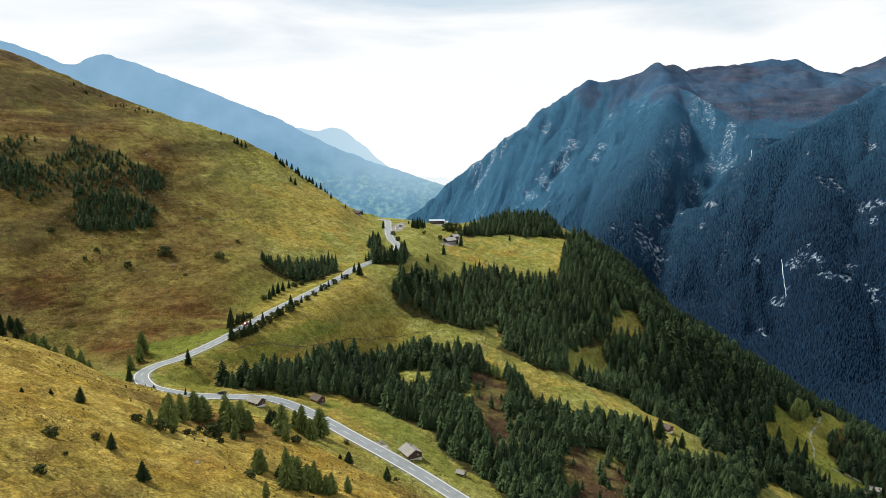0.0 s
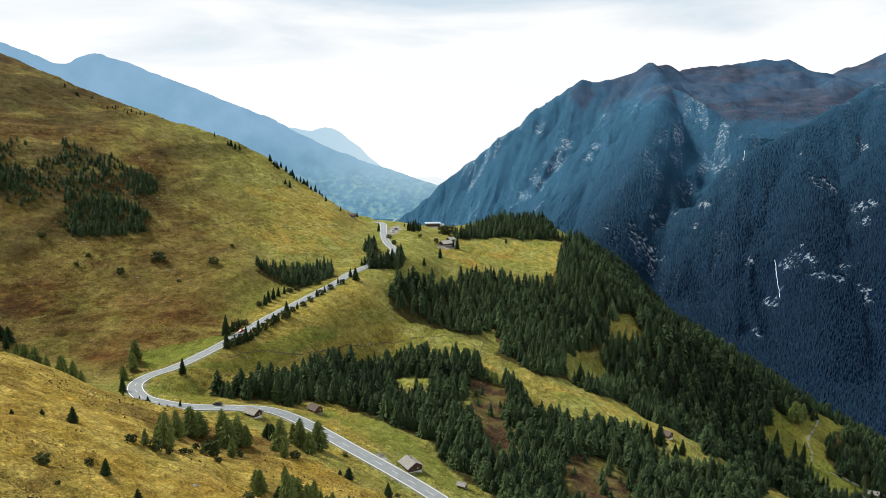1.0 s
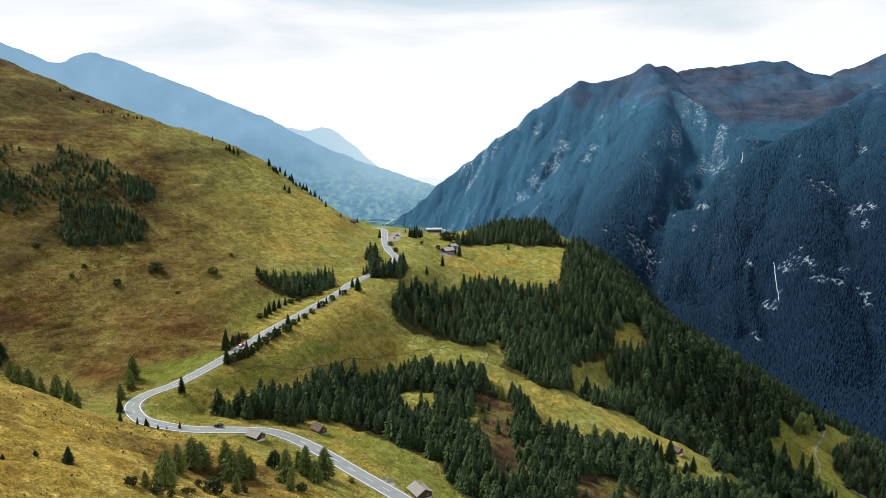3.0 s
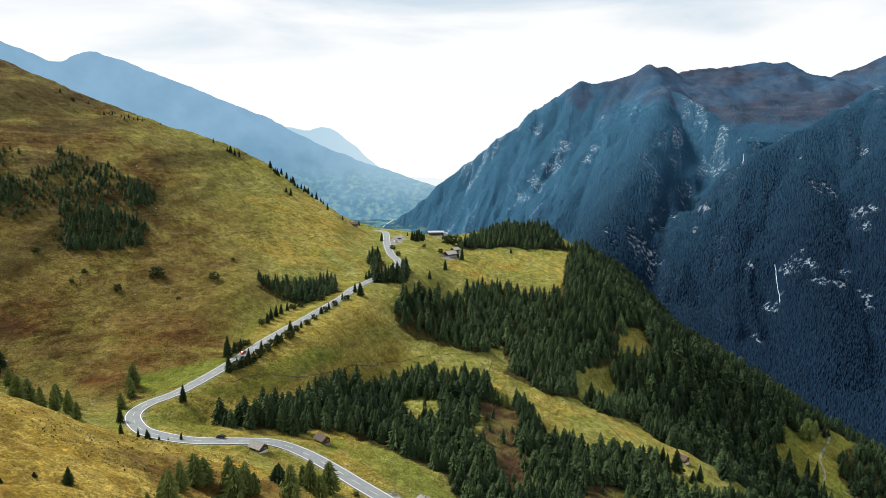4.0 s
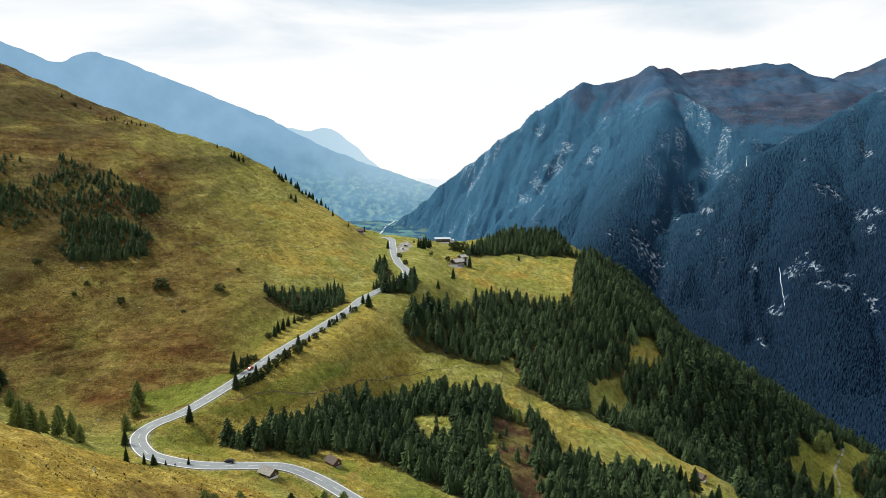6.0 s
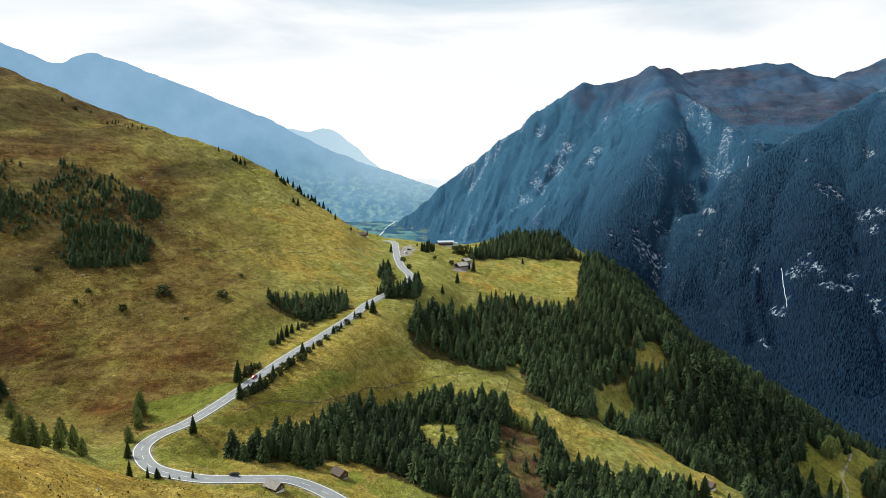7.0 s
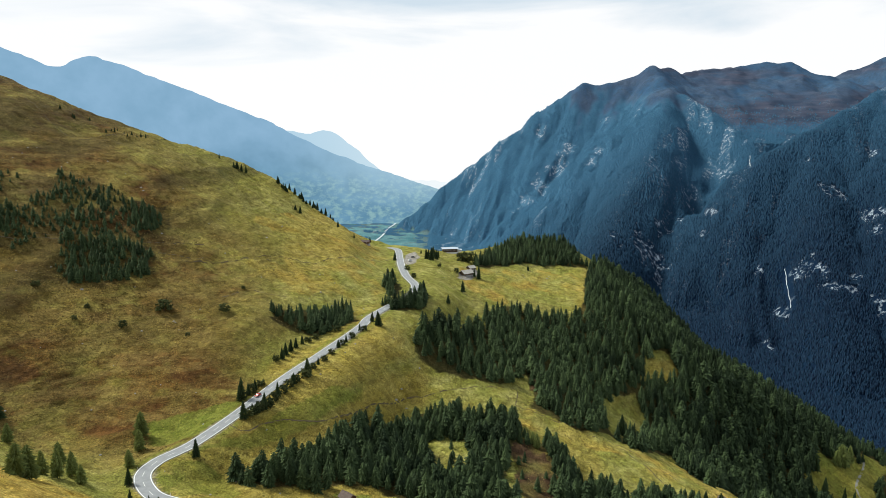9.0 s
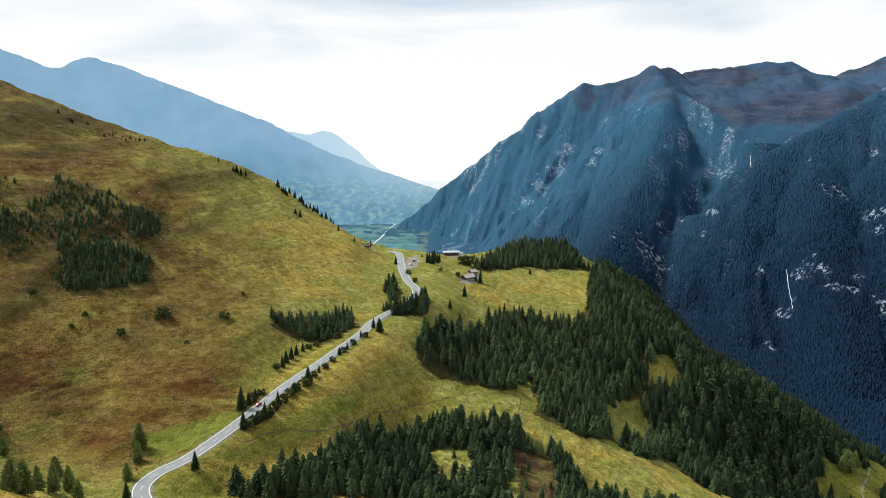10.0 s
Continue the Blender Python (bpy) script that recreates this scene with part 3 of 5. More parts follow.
# Single trees and bushes: x, y, height.
STANDS = [
    ('s', 'foreslope', [(-102, 185, 4.9), (-76, 149, 4.3), (-107, 167, 1.4), (-108, 181, 1.7), (-65, 140, 4.6), (-69, 261, 6.9), (-67, 261, 7.4), (-72, 278, 5.8), (-52, 188, 4.0), (-244, 376, 8.6), (-240, 376, 10.1), (-47, 186, 4.4), (-20, 230, 5.3), (-73, 252, 1.9), (-34, 233, 4.9), (-37, 233, 2.2)]),
    ('l', 'foreslope larches', [(-81, 194, 11.5), (-83, 195, 8.9), (-87, 218, 10.2), (-87, 230, 11.6), (-86, 235, 9.6), (-82, 183, 4.7), (-78, 236, 13.2), (-75, 232, 11.6), (-73, 236, 11.8), (-70, 236, 8.1), (-69, 215, 6.7), (-60, 242, 12.9), (-56, 232, 8.8), (-57, 264, 12.4), (-60, 266, 8.5), (-53, 262, 9.4), (-51, 270, 13.2), (-51, 181, 7.8), (-53, 185, 6.1), (-42, 175, 10.9), (-40, 178, 10.5), (-39, 187, 8.8), (-44, 191, 8.1), (-36, 188, 7.7), (-49, 202, 6.2), (-44, 160, 4.7), (-33, 192, 7.1), (-29, 196, 5.7), (-40, 200, 5.8), (-34, 189, 6.6)]),
    ('b', 'foreslope bushes', [(-86, 143, 2.7), (-76, 122, 2.0), (-81, 152, 1.9), (-85, 181, 2.5), (-79, 183, 3.3), (-73, 207, 5.2), (-78, 209, 2.0), (-53, 235, 3.1), (-38, 291, 4.9), (-40, 293, 2.7), (-32, 286, 2.7), (-28, 284, 3.2), (-56, 272, 3.1), (-79, 136, 0.9), (-76, 220, 3.0), (-68, 220, 2.5), (-77, 196, 1.9), (-12, 270, 2.0), (-43, 290, 2.2), (-37, 299, 1.7), (-17, 233, 1.3), (-55, 301, 2.3), (-67, 196, 1.9), (-76, 199, 1.6), (-76, 184, 1.8), (-51, 171, 2.4), (-98, 321, 1.5)]),
    ('s', 'bend trees row', [(-148, 311, 8.0), (-141, 312, 5.4), (-137, 312, 5.1), (-123, 314, 3.9), (-132, 312, 2.3), (-128, 312, 1.7)]),
    ('s', 'bend trees', [(-138, 358, 9.1), (-242, 365, 13.4), (-237, 369, 9.5), (-157, 330, 8.0)]),
    ('l', 'brook larches', [(-184, 298, 13.6), (-182, 303, 14.4), (-184, 315, 11.5), (-180, 318, 13.3), (-179, 327, 11.2), (-172, 321, 8.7), (-175, 386, 13.6), (-171, 374, 11.2), (-164, 347, 9.2), (-224, 357, 10.0), (-190, 338, 11.1)]),
    ('s', 'verge trees', [(-126, 397, 10.6), (-123, 402, 6.7), (-121, 404, 6.1), (-118, 408, 10.2), (-116, 412, 6.8), (-114, 422, 9.1), (-108, 437, 7.2), (-106, 441, 5.8), (-102, 449, 11.0), (-98, 463, 5.3), (-89, 490, 5.6), (-85, 499, 5.7), (-78, 519, 5.9), (-66, 531, 11.2), (-71, 539, 7.9), (-134, 420, 13.4), (-131, 425, 7.8), (-129, 432, 6.5), (-122, 472, 7.8), (-121, 478, 8.7), (-119, 484, 8.8), (-117, 490, 7.3), (-114, 496, 6.5)]),
    ('b', 'verge bushes', [(-125, 399, 5.3), (-122, 403, 5.4), (-120, 406, 6.1), (-117, 410, 5.5), (-115, 417, 5.5), (-112, 426, 4.9), (-110, 433, 5.0), (-107, 439, 5.0), (-103, 446, 5.8), (-100, 457, 4.5), (-95, 469, 3.8), (-92, 479, 3.9), (-87, 494, 4.0), (-82, 507, 4.1), (-75, 520, 4.2), (-133, 421, 5.6), (-130, 428, 5.7), (-127, 436, 4.3), (-125, 468, 4.6), (-111, 501, 4.1), (-107, 507, 4.1), (-94, 522, 4.2)]),
    ('b', 'hill bushes', [(-166, 501, 5.8), (-200, 486, 8.3), (-216, 462, 4.8), (-240, 468, 3.3), (-273, 473, 4.3), (-242, 456, 3.2), (-178, 465, 2.7), (-165, 544, 2.7)]),
    ('s', 'brow trees', [(-198, 816, 9.3), (-194, 815, 4.9), (-192, 814, 7.8), (-189, 812, 9.3), (-187, 810, 5.2), (-188, 827, 8.4), (-182, 827, 8.3), (-180, 816, 6.1), (-180, 816, 6.6), (-174, 824, 9.3), (-175, 816, 5.8), (-174, 813, 5.8), (-170, 812, 6.7), (-167, 813, 5.3), (-165, 825, 7.4), (-161, 826, 8.6), (-160, 811, 3.8), (-159, 827, 6.5), (-156, 820, 8.9), (-151, 816, 6.1), (-148, 828, 9.3), (-142, 823, 6.4), (-138, 815, 4.7), (-127, 774, 7.6), (-108, 756, 5.5), (-98, 824, 6.9), (-167, 752, 5.7), (-162, 751, 8.8), (-239, 791, 7.0), (-236, 792, 8.8), (-232, 794, 8.3), (-228, 798, 8.5), (-258, 804, 6.1), (-370, 699, 4.3), (-359, 699, 3.6), (-357, 698, 4.4), (-354, 720, 3.9), (-326, 692, 3.9), (-327, 705, 3.0), (-325, 707, 4.4), (-326, 715, 2.6), (-321, 718, 3.1), (-312, 704, 3.4), (-311, 711, 4.0), (-307, 713, 3.0), (-310, 729, 4.2), (-307, 733, 4.4), (-312, 792, 2.9)]),
    ('s', 'inn trees', [(-28, 743, 13.4), (-33, 745, 11.0), (-23, 756, 11.2), (-31, 753, 9.9), (-26, 761, 12.5), (-21, 768, 8.8), (1, 666, 10.9), (-14, 610, 8.0), (19, 725, 14.3), (15, 729, 8.4), (-34, 788, 3.9), (-39, 776, 4.5), (-42, 596, 9.7), (-63, 660, 9.7), (77, 784, 6.5), (-65, 737, 9.7)]),
    ('b', 'inn bushes', [(11, 781, 12.9), (4, 780, 10.3), (-51, 693, 4.5), (-44, 663, 4.9), (-3, 724, 4.8), (-20, 722, 3.5)]),
    ('s', 'clearing trees', [(110, 522, 16.7), (142, 427, 16.2), (133, 419, 15.0), (134, 430, 12.7), (156, 425, 11.2), (149, 418, 9.3), (307, 597, 20.2), (294, 597, 17.5), (311, 619, 16.8), (365, 609, 18.7), (331, 594, 19.3), (325, 597, 16.7)]),
    ('l', 'clearing larches', [(344, 634, 22.8), (355, 641, 17.7), (339, 633, 16.0), (37, 453, 10.1), (35, 456, 8.4), (-8, 400, 8.2)]),
]
# Bare cliffs on the far flank: x, y, size.
CRAGS = [(717, 2344, 40), (683, 2332, 25), (752, 2362, 31), (587, 2302, 25), (1006, 2788, 22), (1057, 2836, 25), (967, 2478, 22), (908, 2600, 28), (797, 2517, 22), (844, 2562, 20), (675, 3614, 38), (737, 3316, 29), (768, 3335, 22), (625, 3521, 33), (581, 3513, 29), (440, 3412, 36), (396, 3387, 27), (503, 3466, 27), (520, 3424, 22), (1192, 2984, 20), (1192, 2930, 17), (1318, 2488, 17), (1282, 2290, 19), (1322, 2301, 19), (1052, 2022, 23), (1069, 1977, 25), (1074, 1926, 23), (1156, 1926, 19), (1343, 2170, 23), (1320, 2087, 22), (1372, 2156, 20), (1160, 1797, 22), (1156, 1815, 19), (1112, 1846, 14), (985, 2117, 14), (908, 2394, 16), (873, 1817, 16), (968, 1942, 19), (979, 3430, 20), (875, 3630, 20), (577, 3801, 24), (1552, 3034, 16), (1549, 2501, 16)]


def ground_sheet():
    xs = spaced([(-3200, 60), (-700, 14), (-420, 2.6), (-250, 1.7), (120, 1.7), (330, 2.8), (700, 10), (2900, 14), (3300, 40)])
    ys = spaced([(-700, 60), (-100, 30), (90, 1.9), (330, 1.6), (620, 2.1), (900, 3.4), (1400, 12), (4050, 14), (4400, 30), (4900, 60)])
    x, y = np.meshgrid(xs, ys)
    z = height(x, y)
    x, y, z = x.ravel(), y.ravel(), z.ravel()
    nx, ny = len(xs), len(ys)
    i = (np.arange(ny - 1)[:, None] * nx + np.arange(nx - 1)).ravel()
    faces = np.stack([i, i + 1, i + 1 + nx, i + nx], 1)
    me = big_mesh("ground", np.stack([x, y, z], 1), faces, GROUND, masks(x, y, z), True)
    return tagged(new("ground", me), "alpine slopes with straw-coloured grass, meadows and mountains beyond", "ground", kind="structure")


def masks(x, y, z):
    """How much of each ground cover, and of painted distance haze, lies at each place."""
    lump, spot = rough(x, y, 60, 4, 11), rough(x, y, 16, 3, 12)
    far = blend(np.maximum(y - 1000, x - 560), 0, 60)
    m = {}
    fore = blend(300 - 0.45 * (x + 150) - y + 20 * lump, -8, 14) * blend(55 - x - 0.0 * y, -20, 20)
    left = blend(-100 - 0.12 * (y - 400) - x + 24 * lump, 0, 60) * blend(y, 330, 400)
    m["straw"] = np.clip(fore * (0.95 + 0.3 * spot), 0, 1) + 0.5 * blend(rough(x, 3 * z, 70, 4, 17), 0.0, 0.6) * (1 - fore) * (1 - 0.85 * left)
    bands = rough(x + 0.5 * y, 4.0 * z, 90, 4, 14)
    m["heath"] = np.clip(left * (0.80 + 0.35 * blend(bands, -0.35, 0.4)) * (1 - 0.8 * blend(y + 1.2 * x, 260, 480)), 0, 1) + 0.8 * fore * blend(rough(x, 2.4 * z, 48, 5, 15, 0.6), 0.05, 0.45)
    m["heath"] += 0.16 * (1 - left) * (1 - fore) * blend(rough(x, y, 45, 3, 16), 0.25, 0.8)
    for poly in DRY:
        m["straw"] = np.maximum(m["straw"], inside(poly, x + 22 * lump + 6 * spot, y + 22 * rough(x, y, 50, 3, 18)) * np.clip(0.28 + 0.5 * spot, 0, 1))
        m["heath"] = m["heath"] * (1 - 0.6 * inside(poly, x + 22 * lump + 6 * spot, y + 22 * rough(x, y, 50, 3, 18)))
    m["green"] = 0.0 * x
    for k, poly in enumerate(GREENS):
        m["green"] = np.maximum(m["green"], inside(poly, x + 1.5 * spot, y + 1.5 * lump) * ((0.85 if k < 3 else 0.62) + 0.15 * spot))
    m["litter"] = 0.0 * x
    for poly, *_ in WOODS:
        m["litter"] = np.maximum(m["litter"], 0.85 * inside(poly, x + 3 * spot, y + 3 * lump))
    m["litter"] *= 1 - 0.45 * inside(WOODS[3][0], x, y)
    m["litter"] = np.maximum(m["litter"], 0.5 * left * blend(-x - 0.35 * (460 - np.minimum(y, 460)), 150, 260) * blend(rough(x, 2 * z, 50, 4, 19, 0.6), -0.35, 0.35))
    for poly in GLADES:
        m["litter"] *= 1 - inside(poly, x + 2 * spot, y + 2 * lump)
    m["soil"] = 0.0 * x
    for poly in BARE:
        m["soil"] = np.maximum(m["soil"], inside(poly, x + 3 * spot, y + 3 * lump) * np.clip(0.8 + 0.5 * spot, 0, 1))
    m["gravel"] = 0.0 * x
    for poly in GRAVEL:
        m["gravel"] = np.maximum(m["gravel"], 1.0 * inside(poly, x + 1.5 * spot, y + 1.5 * lump))
    brink = np.full(x.shape, 99.0)
    near = np.flatnonzero((x > -175) & (x < 105) & (y > 165) & (y < 830))
    if near.size:
        brink[near] = along(ROAD_LINE, x[near], y[near])[0]
    m["gravel"] = np.maximum(m["gravel"], 0.6 * blend(4.7 + spot - brink, 0, 0.8))
    m["green"] = np.maximum(m["green"], 0.7 * blend(11 + 3 * lump - brink, 0, 4) * blend(brink, 4, 5.5) * blend(spot, -0.5, 0.2))
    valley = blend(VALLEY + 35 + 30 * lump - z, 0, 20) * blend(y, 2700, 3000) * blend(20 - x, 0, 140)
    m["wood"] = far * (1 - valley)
    # Painted distance haze, stronger the further off.
    m["far_haze"] = 0.8 * far * blend(y, 2200, 3400) * (1 - valley)
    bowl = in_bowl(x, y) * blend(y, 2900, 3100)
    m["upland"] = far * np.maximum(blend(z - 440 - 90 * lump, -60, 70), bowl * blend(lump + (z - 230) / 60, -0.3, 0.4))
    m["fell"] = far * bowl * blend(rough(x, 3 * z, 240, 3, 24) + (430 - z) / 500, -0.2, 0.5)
    crag = blend(rough(x - 0.42 * y, 0.3 * y, 300, 3, 21), 0.0, 0.5) * blend(rough(x - 0.42 * y, y * 0.35, 46, 4, 22, 0.65), 0.25, 0.6)
    crag = 0.75 * crag * blend(y, 2600, 3300) + 0.3 * crag
    for cx, cy, size in CRAGS:
        d = np.hypot(x - cx, 0.55 * (y - cy))
        here = np.flatnonzero(d < 2.2 * size)
        if here.size:
            speck = blend(rough(x[here], 2 * z[here], 40, 4, 23, 0.7) + 1.5 * (1 - d[here] / size), 0.0, 0.7)
            crag[here] = np.maximum(crag[here], speck)
    m["crag"] = far * crag * (1 - 0.85 * bowl) * (0.35 + 0.65 * blend(560 - z, 0, 160)) * blend(y, 1300, 1700)
    m["pasture"] = far * valley
    return {k: np.clip(v, 0, 1) for k, v in m.items()}


ground_sheet()


def ribbon(points, half, lift, shift=0.0, dash=None):
    """A flat strip along a line: corners and faces; dash: (length, gap)."""
    p = np.array(points)
    d = np.gradient(p[:, :2], axis=0)
    side = np.stack([d[:, 1], -d[:, 0]], 1) / np.linalg.norm(d, axis=1)[:, None]
    run = np.r_[0, np.cumsum(np.linalg.norm(np.diff(p[:, :2], axis=0), axis=1))]
    verts, faces = [], []
    for k, (q, s) in enumerate(zip(p, side)):
        for e in (shift - half, shift + half):
            verts.append((q[0] + s[0] * e, q[1] + s[1] * e, q[2] + lift))
        if k and (dash is None or run[k] % sum(dash) < dash[0]):
            faces.append((2 * k - 2, 2 * k - 1, 2 * k + 1, 2 * k))
    return verts, faces


def build_road():
    line = smooth_line(ROAD, 1.0)
    v, f = ribbon(line, 3.7, 0.0)
    n = len(v)
    v += [(x, y, z - 0.5) for x, y, z in v]
    f += [(a, b, b + n, a + n) for k in range(n // 2 - 1) for a, b in ((2 * k, 2 * k + 2), (2 * k + 3, 2 * k + 1))]
    road = tagged(new("road", mesh_of("road", v, f, ASPHALT)), "grey asphalt mountain road with white edge lines", "road", kind="structure")
    for shift in (-3.3, 3.3):
        part_of(new("edge_line", mesh_of("edge_line", *ribbon(line, 0.2, 0.012, shift), PAINT)), road)
    part_of(new("centre_line", mesh_of("centre_line", *ribbon(line, 0.11, 0.012, 0, (4, 6)), PAINT)), road)
    return road


def part_of(ob, parent, label=""):
    ob.parent = parent
    return tagged(ob, label) if label else ob


build_road()


# ---- trees ----
def spruce_arrays(seed, layers=15, arms=10, egg=0.0, slim=1.0, least=0.62, feather=1.0):
    """A spruce one metre high: corners, triangles, and how far out each corner lies on its branch."""
    r = random.Random(seed)
    v, f, tip = [], [], []
    lean = (r.uniform(-0.02, 0.02), r.uniform(-0.02, 0.02))
    wide = r.uniform(0.19, 0.25) * slim
    side = [r.uniform(0.8, 1.2) for _ in range(5)]
    for k in range(layers):
        u = k / (layers - 1)
        z = 0.06 + 0.87 * u ** 0.95
        cone, oval = (1 - u) ** 0.80, (1 - ((0.94 - 0.08 * egg) * u) ** 2.0) ** 0.85 * (0.72 + 0.28 * min(1, u / 0.25))
        reach = wide * (cone + (oval - cone) * egg) * r.uniform(0.80, 1.15) + 0.018
        n = max(4, int(arms * (1 - 0.5 * u)))
        turn = r.uniform(0, 6.28)
        for a in range(n):
            ang = turn + 6.283 * a / n + r.uniform(-0.3, 0.3)
            far_ = reach * r.uniform(least, 1.8 - least) * side[int(ang / 6.283 * 5) % 5]
            drop = far_ * r.uniform(0.18, 0.62) * (0.5 + 0.5 * feather)
            z = 0.06 + 0.87 * u ** 0.95 + (1 - feather) * r.uniform(-0.03, 0.03)
            half = r.uniform(0.34, 0.62) * (0.35 + 0.65 * feather) * 6.283 / n
            rise = 0.035 + 0.05 * (1 - u) * r.uniform(0.6, 1.2)
            mid = far_ * r.uniform(0.55, 0.72)
            b = len(v)
            lx, ly = lean[0] * z, lean[1] * z
            v += [(lx + 0.12 * far_ * math.cos(ang), ly + 0.12 * far_ * math.sin(ang), min(z + rise, 1.0)), (lx + mid * math.cos(ang - half), ly + mid * math.sin(ang - half), z - drop * r.uniform(0.5, 0.95)), (lx + far_ * math.cos(ang), ly + far_ * math.sin(ang), z - drop * r.uniform(0.7, 1.0)), (lx + mid * math.cos(ang + half), ly + mid * math.sin(ang + half), z - drop * r.uniform(0.5, 0.95))]
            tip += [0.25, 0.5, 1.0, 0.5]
            f += [(b, b + 1, b + 2), (b, b + 2, b + 3)]
    # Inner core, its colour kept dark in place of shade between branches.
    b = len(v)
    for a in range(5):
        v += [(0.40 * wide * math.cos(a * 1.257), 0.40 * wide * math.sin(a * 1.257), 0.06)]
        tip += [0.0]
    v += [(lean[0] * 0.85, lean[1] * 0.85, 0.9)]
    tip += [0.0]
    f += [(b + a, b + (a + 1) % 5, b + 5) for a in range(5)]
    b = len(v)
    for a in range(4):
        v += [(lean[0] + 0.016 * math.cos(a * 1.571), lean[1] + 0.016 * math.sin(a * 1.571), 0.88)]
        tip += [0.6]
    v += [(lean[0], lean[1], 1.03 - 0.06 * egg)]
    tip += [1.0]
    f += [(b + a, b + (a + 1) % 4, b + 4) for a in range(4)]
    return np.array(v), np.array(f), np.array(tip)


EGGS = (0.25, 0.9, 0.5, 1.0, 0.7, 0.4, 0.85, 0.1)
KINDS = [spruce_arrays(40 + k, egg=EGGS[k]) for k in range(8)]
FINE_KINDS = [spruce_arrays(70 + k, 19, 13, EGGS[k]) for k in range(8)]


def grove(name, spots, mat, label, kinds):
    """Many trees, too many to count, in one mesh: rows of x, y, z, height, width, turn, kind."""
    vs, fs, tips, tones, base = [], [], [], [], 0
    rng = np.random.RandomState(len(spots))
    for x, y, z, tall, wide, turn, kind in spots:
        v, f, tip = kinds[int(kind)]
        c, s = math.cos(turn), math.sin(turn)
        w = v * (tall * wide, tall * wide, tall)
        vs.append(np.stack([x + c * w[:, 0] - s * w[:, 1], y + s * w[:, 0] + c * w[:, 1], z + w[:, 2]], 1))
        fs.append(f + base)
        tips.append(tip)
        # Tone drops towards +x: the right-hand slope's shade painted into the needles.
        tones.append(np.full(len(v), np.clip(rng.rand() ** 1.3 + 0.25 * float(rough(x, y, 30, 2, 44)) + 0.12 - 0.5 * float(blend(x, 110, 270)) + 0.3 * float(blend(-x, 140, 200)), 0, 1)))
        base += len(v)
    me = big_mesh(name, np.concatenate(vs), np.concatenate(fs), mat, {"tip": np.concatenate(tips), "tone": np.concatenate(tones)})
    return tagged(new(name, me), label, "forest", kind="stuff")


def scatter(poly, gap, tall, seed, keep=1.0):
    """Uneven tree places in an outline."""
    rng = np.random.RandomState(seed)
    px, py = zip(*poly)
    xs, ys = np.arange(min(px), max(px), gap), np.arange(min(py), max(py), gap)
    x, y = (a.ravel() for a in np.meshgrid(xs, ys))
    x, y = x + rng.uniform(-0.48, 0.48, x.shape) * gap, y + rng.uniform(-0.48, 0.48, y.shape) * gap
    ok = inside(poly, x + 4 * rough(x, y, 22, 3, 51), y + 5 * rough(x, y, 22, 3, 52)) & (rng.rand(len(x)) < keep)
    x, y = x[ok], y[ok]
    ok = along(ROAD_LINE, x, y)[0] > 5.6
    x, y = x[ok], y[ok]
    n = len(x)
    return np.stack([x, y, height(x, y) - 0.4, rng.uniform(*tall, n) * rng.uniform(0.68, 1.14, n), rng.uniform(0.95, 1.4, n) * (1.3 if tall[1] < 9 else 1.12), rng.uniform(0, 6.28, n), rng.randint(0, len(KINDS), n)], 1)


def paths():
    for half, line in PATHS:
        pts = [(x, y, float(height(x, y))) for x, y, _ in smooth_line([(a, b, 0) for a, b in line], 1.5)]
        rng = random.Random(len(pts))
        v, f = ribbon(pts, half if half == 0.9 else 0.7 * half, 0.0)
        v = [(x + rng.uniform(-0.15, 0.15), y + rng.uniform(-0.15, 0.15), float(height(x, y)) + 0.04) for x, y, _ in v]
        n = len(v)
        v += [(x, y, z - 0.4) for x, y, z in v]
        f += [(a, b, b + n, a + n) for k in range(n // 2 - 1) for a, b in ((2 * k, 2 * k + 2), (2 * k + 3, 2 * k + 1))]
        pale = half == 0.9
        tagged(new("footpath", mesh_of("footpath", v, f, PALE_TRACK if pale else DIRT)), "pale gravel track across the grass" if pale else "narrow trodden earth path in the grass", "path", kind="structure")


paths()
GLADE_TEST = lambda x, y: np.any([inside(g, x + 5 * rough(x, y, 14, 2, 53), y + 9 * rough(x, y, 18, 2, 54)) for g in GLADES], axis=0)  # noqa: E731
for k, (outline, gap, tall, keep) in enumerate(WOODS):
    spots = scatter(outline, gap, tall, 100 + k, keep)
    open_ = GLADE_TEST(spots[:, 0], spots[:, 1])
    small = np.random.RandomState(k).rand(len(spots)) < (0.10 if k == 0 else 0.0)
    spots[open_, 3] *= 0.6
    spots = spots[~open_ | small]
    if k == 1:
        spots[:, 3] *= 1 + 0.38 * blend(spots[:, 0], 110, 220) - 0.45 * blend(spots[:, 0], 300, 380)
    if k == 3:
        spots = spots[rough(spots[:, 0], spots[:, 1], 24, 3, 41) > -0.30]
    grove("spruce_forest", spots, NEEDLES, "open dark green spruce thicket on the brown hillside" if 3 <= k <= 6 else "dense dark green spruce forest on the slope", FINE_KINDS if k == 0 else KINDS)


# ---- single trees ----
def joined(name, v, f, tip, mat, tone, parent):
    ob = new(name, big_mesh(name, v, f, mat, {"tip": tip, "tone": np.full(len(v), tone)}))
    ob.parent = parent
    return ob


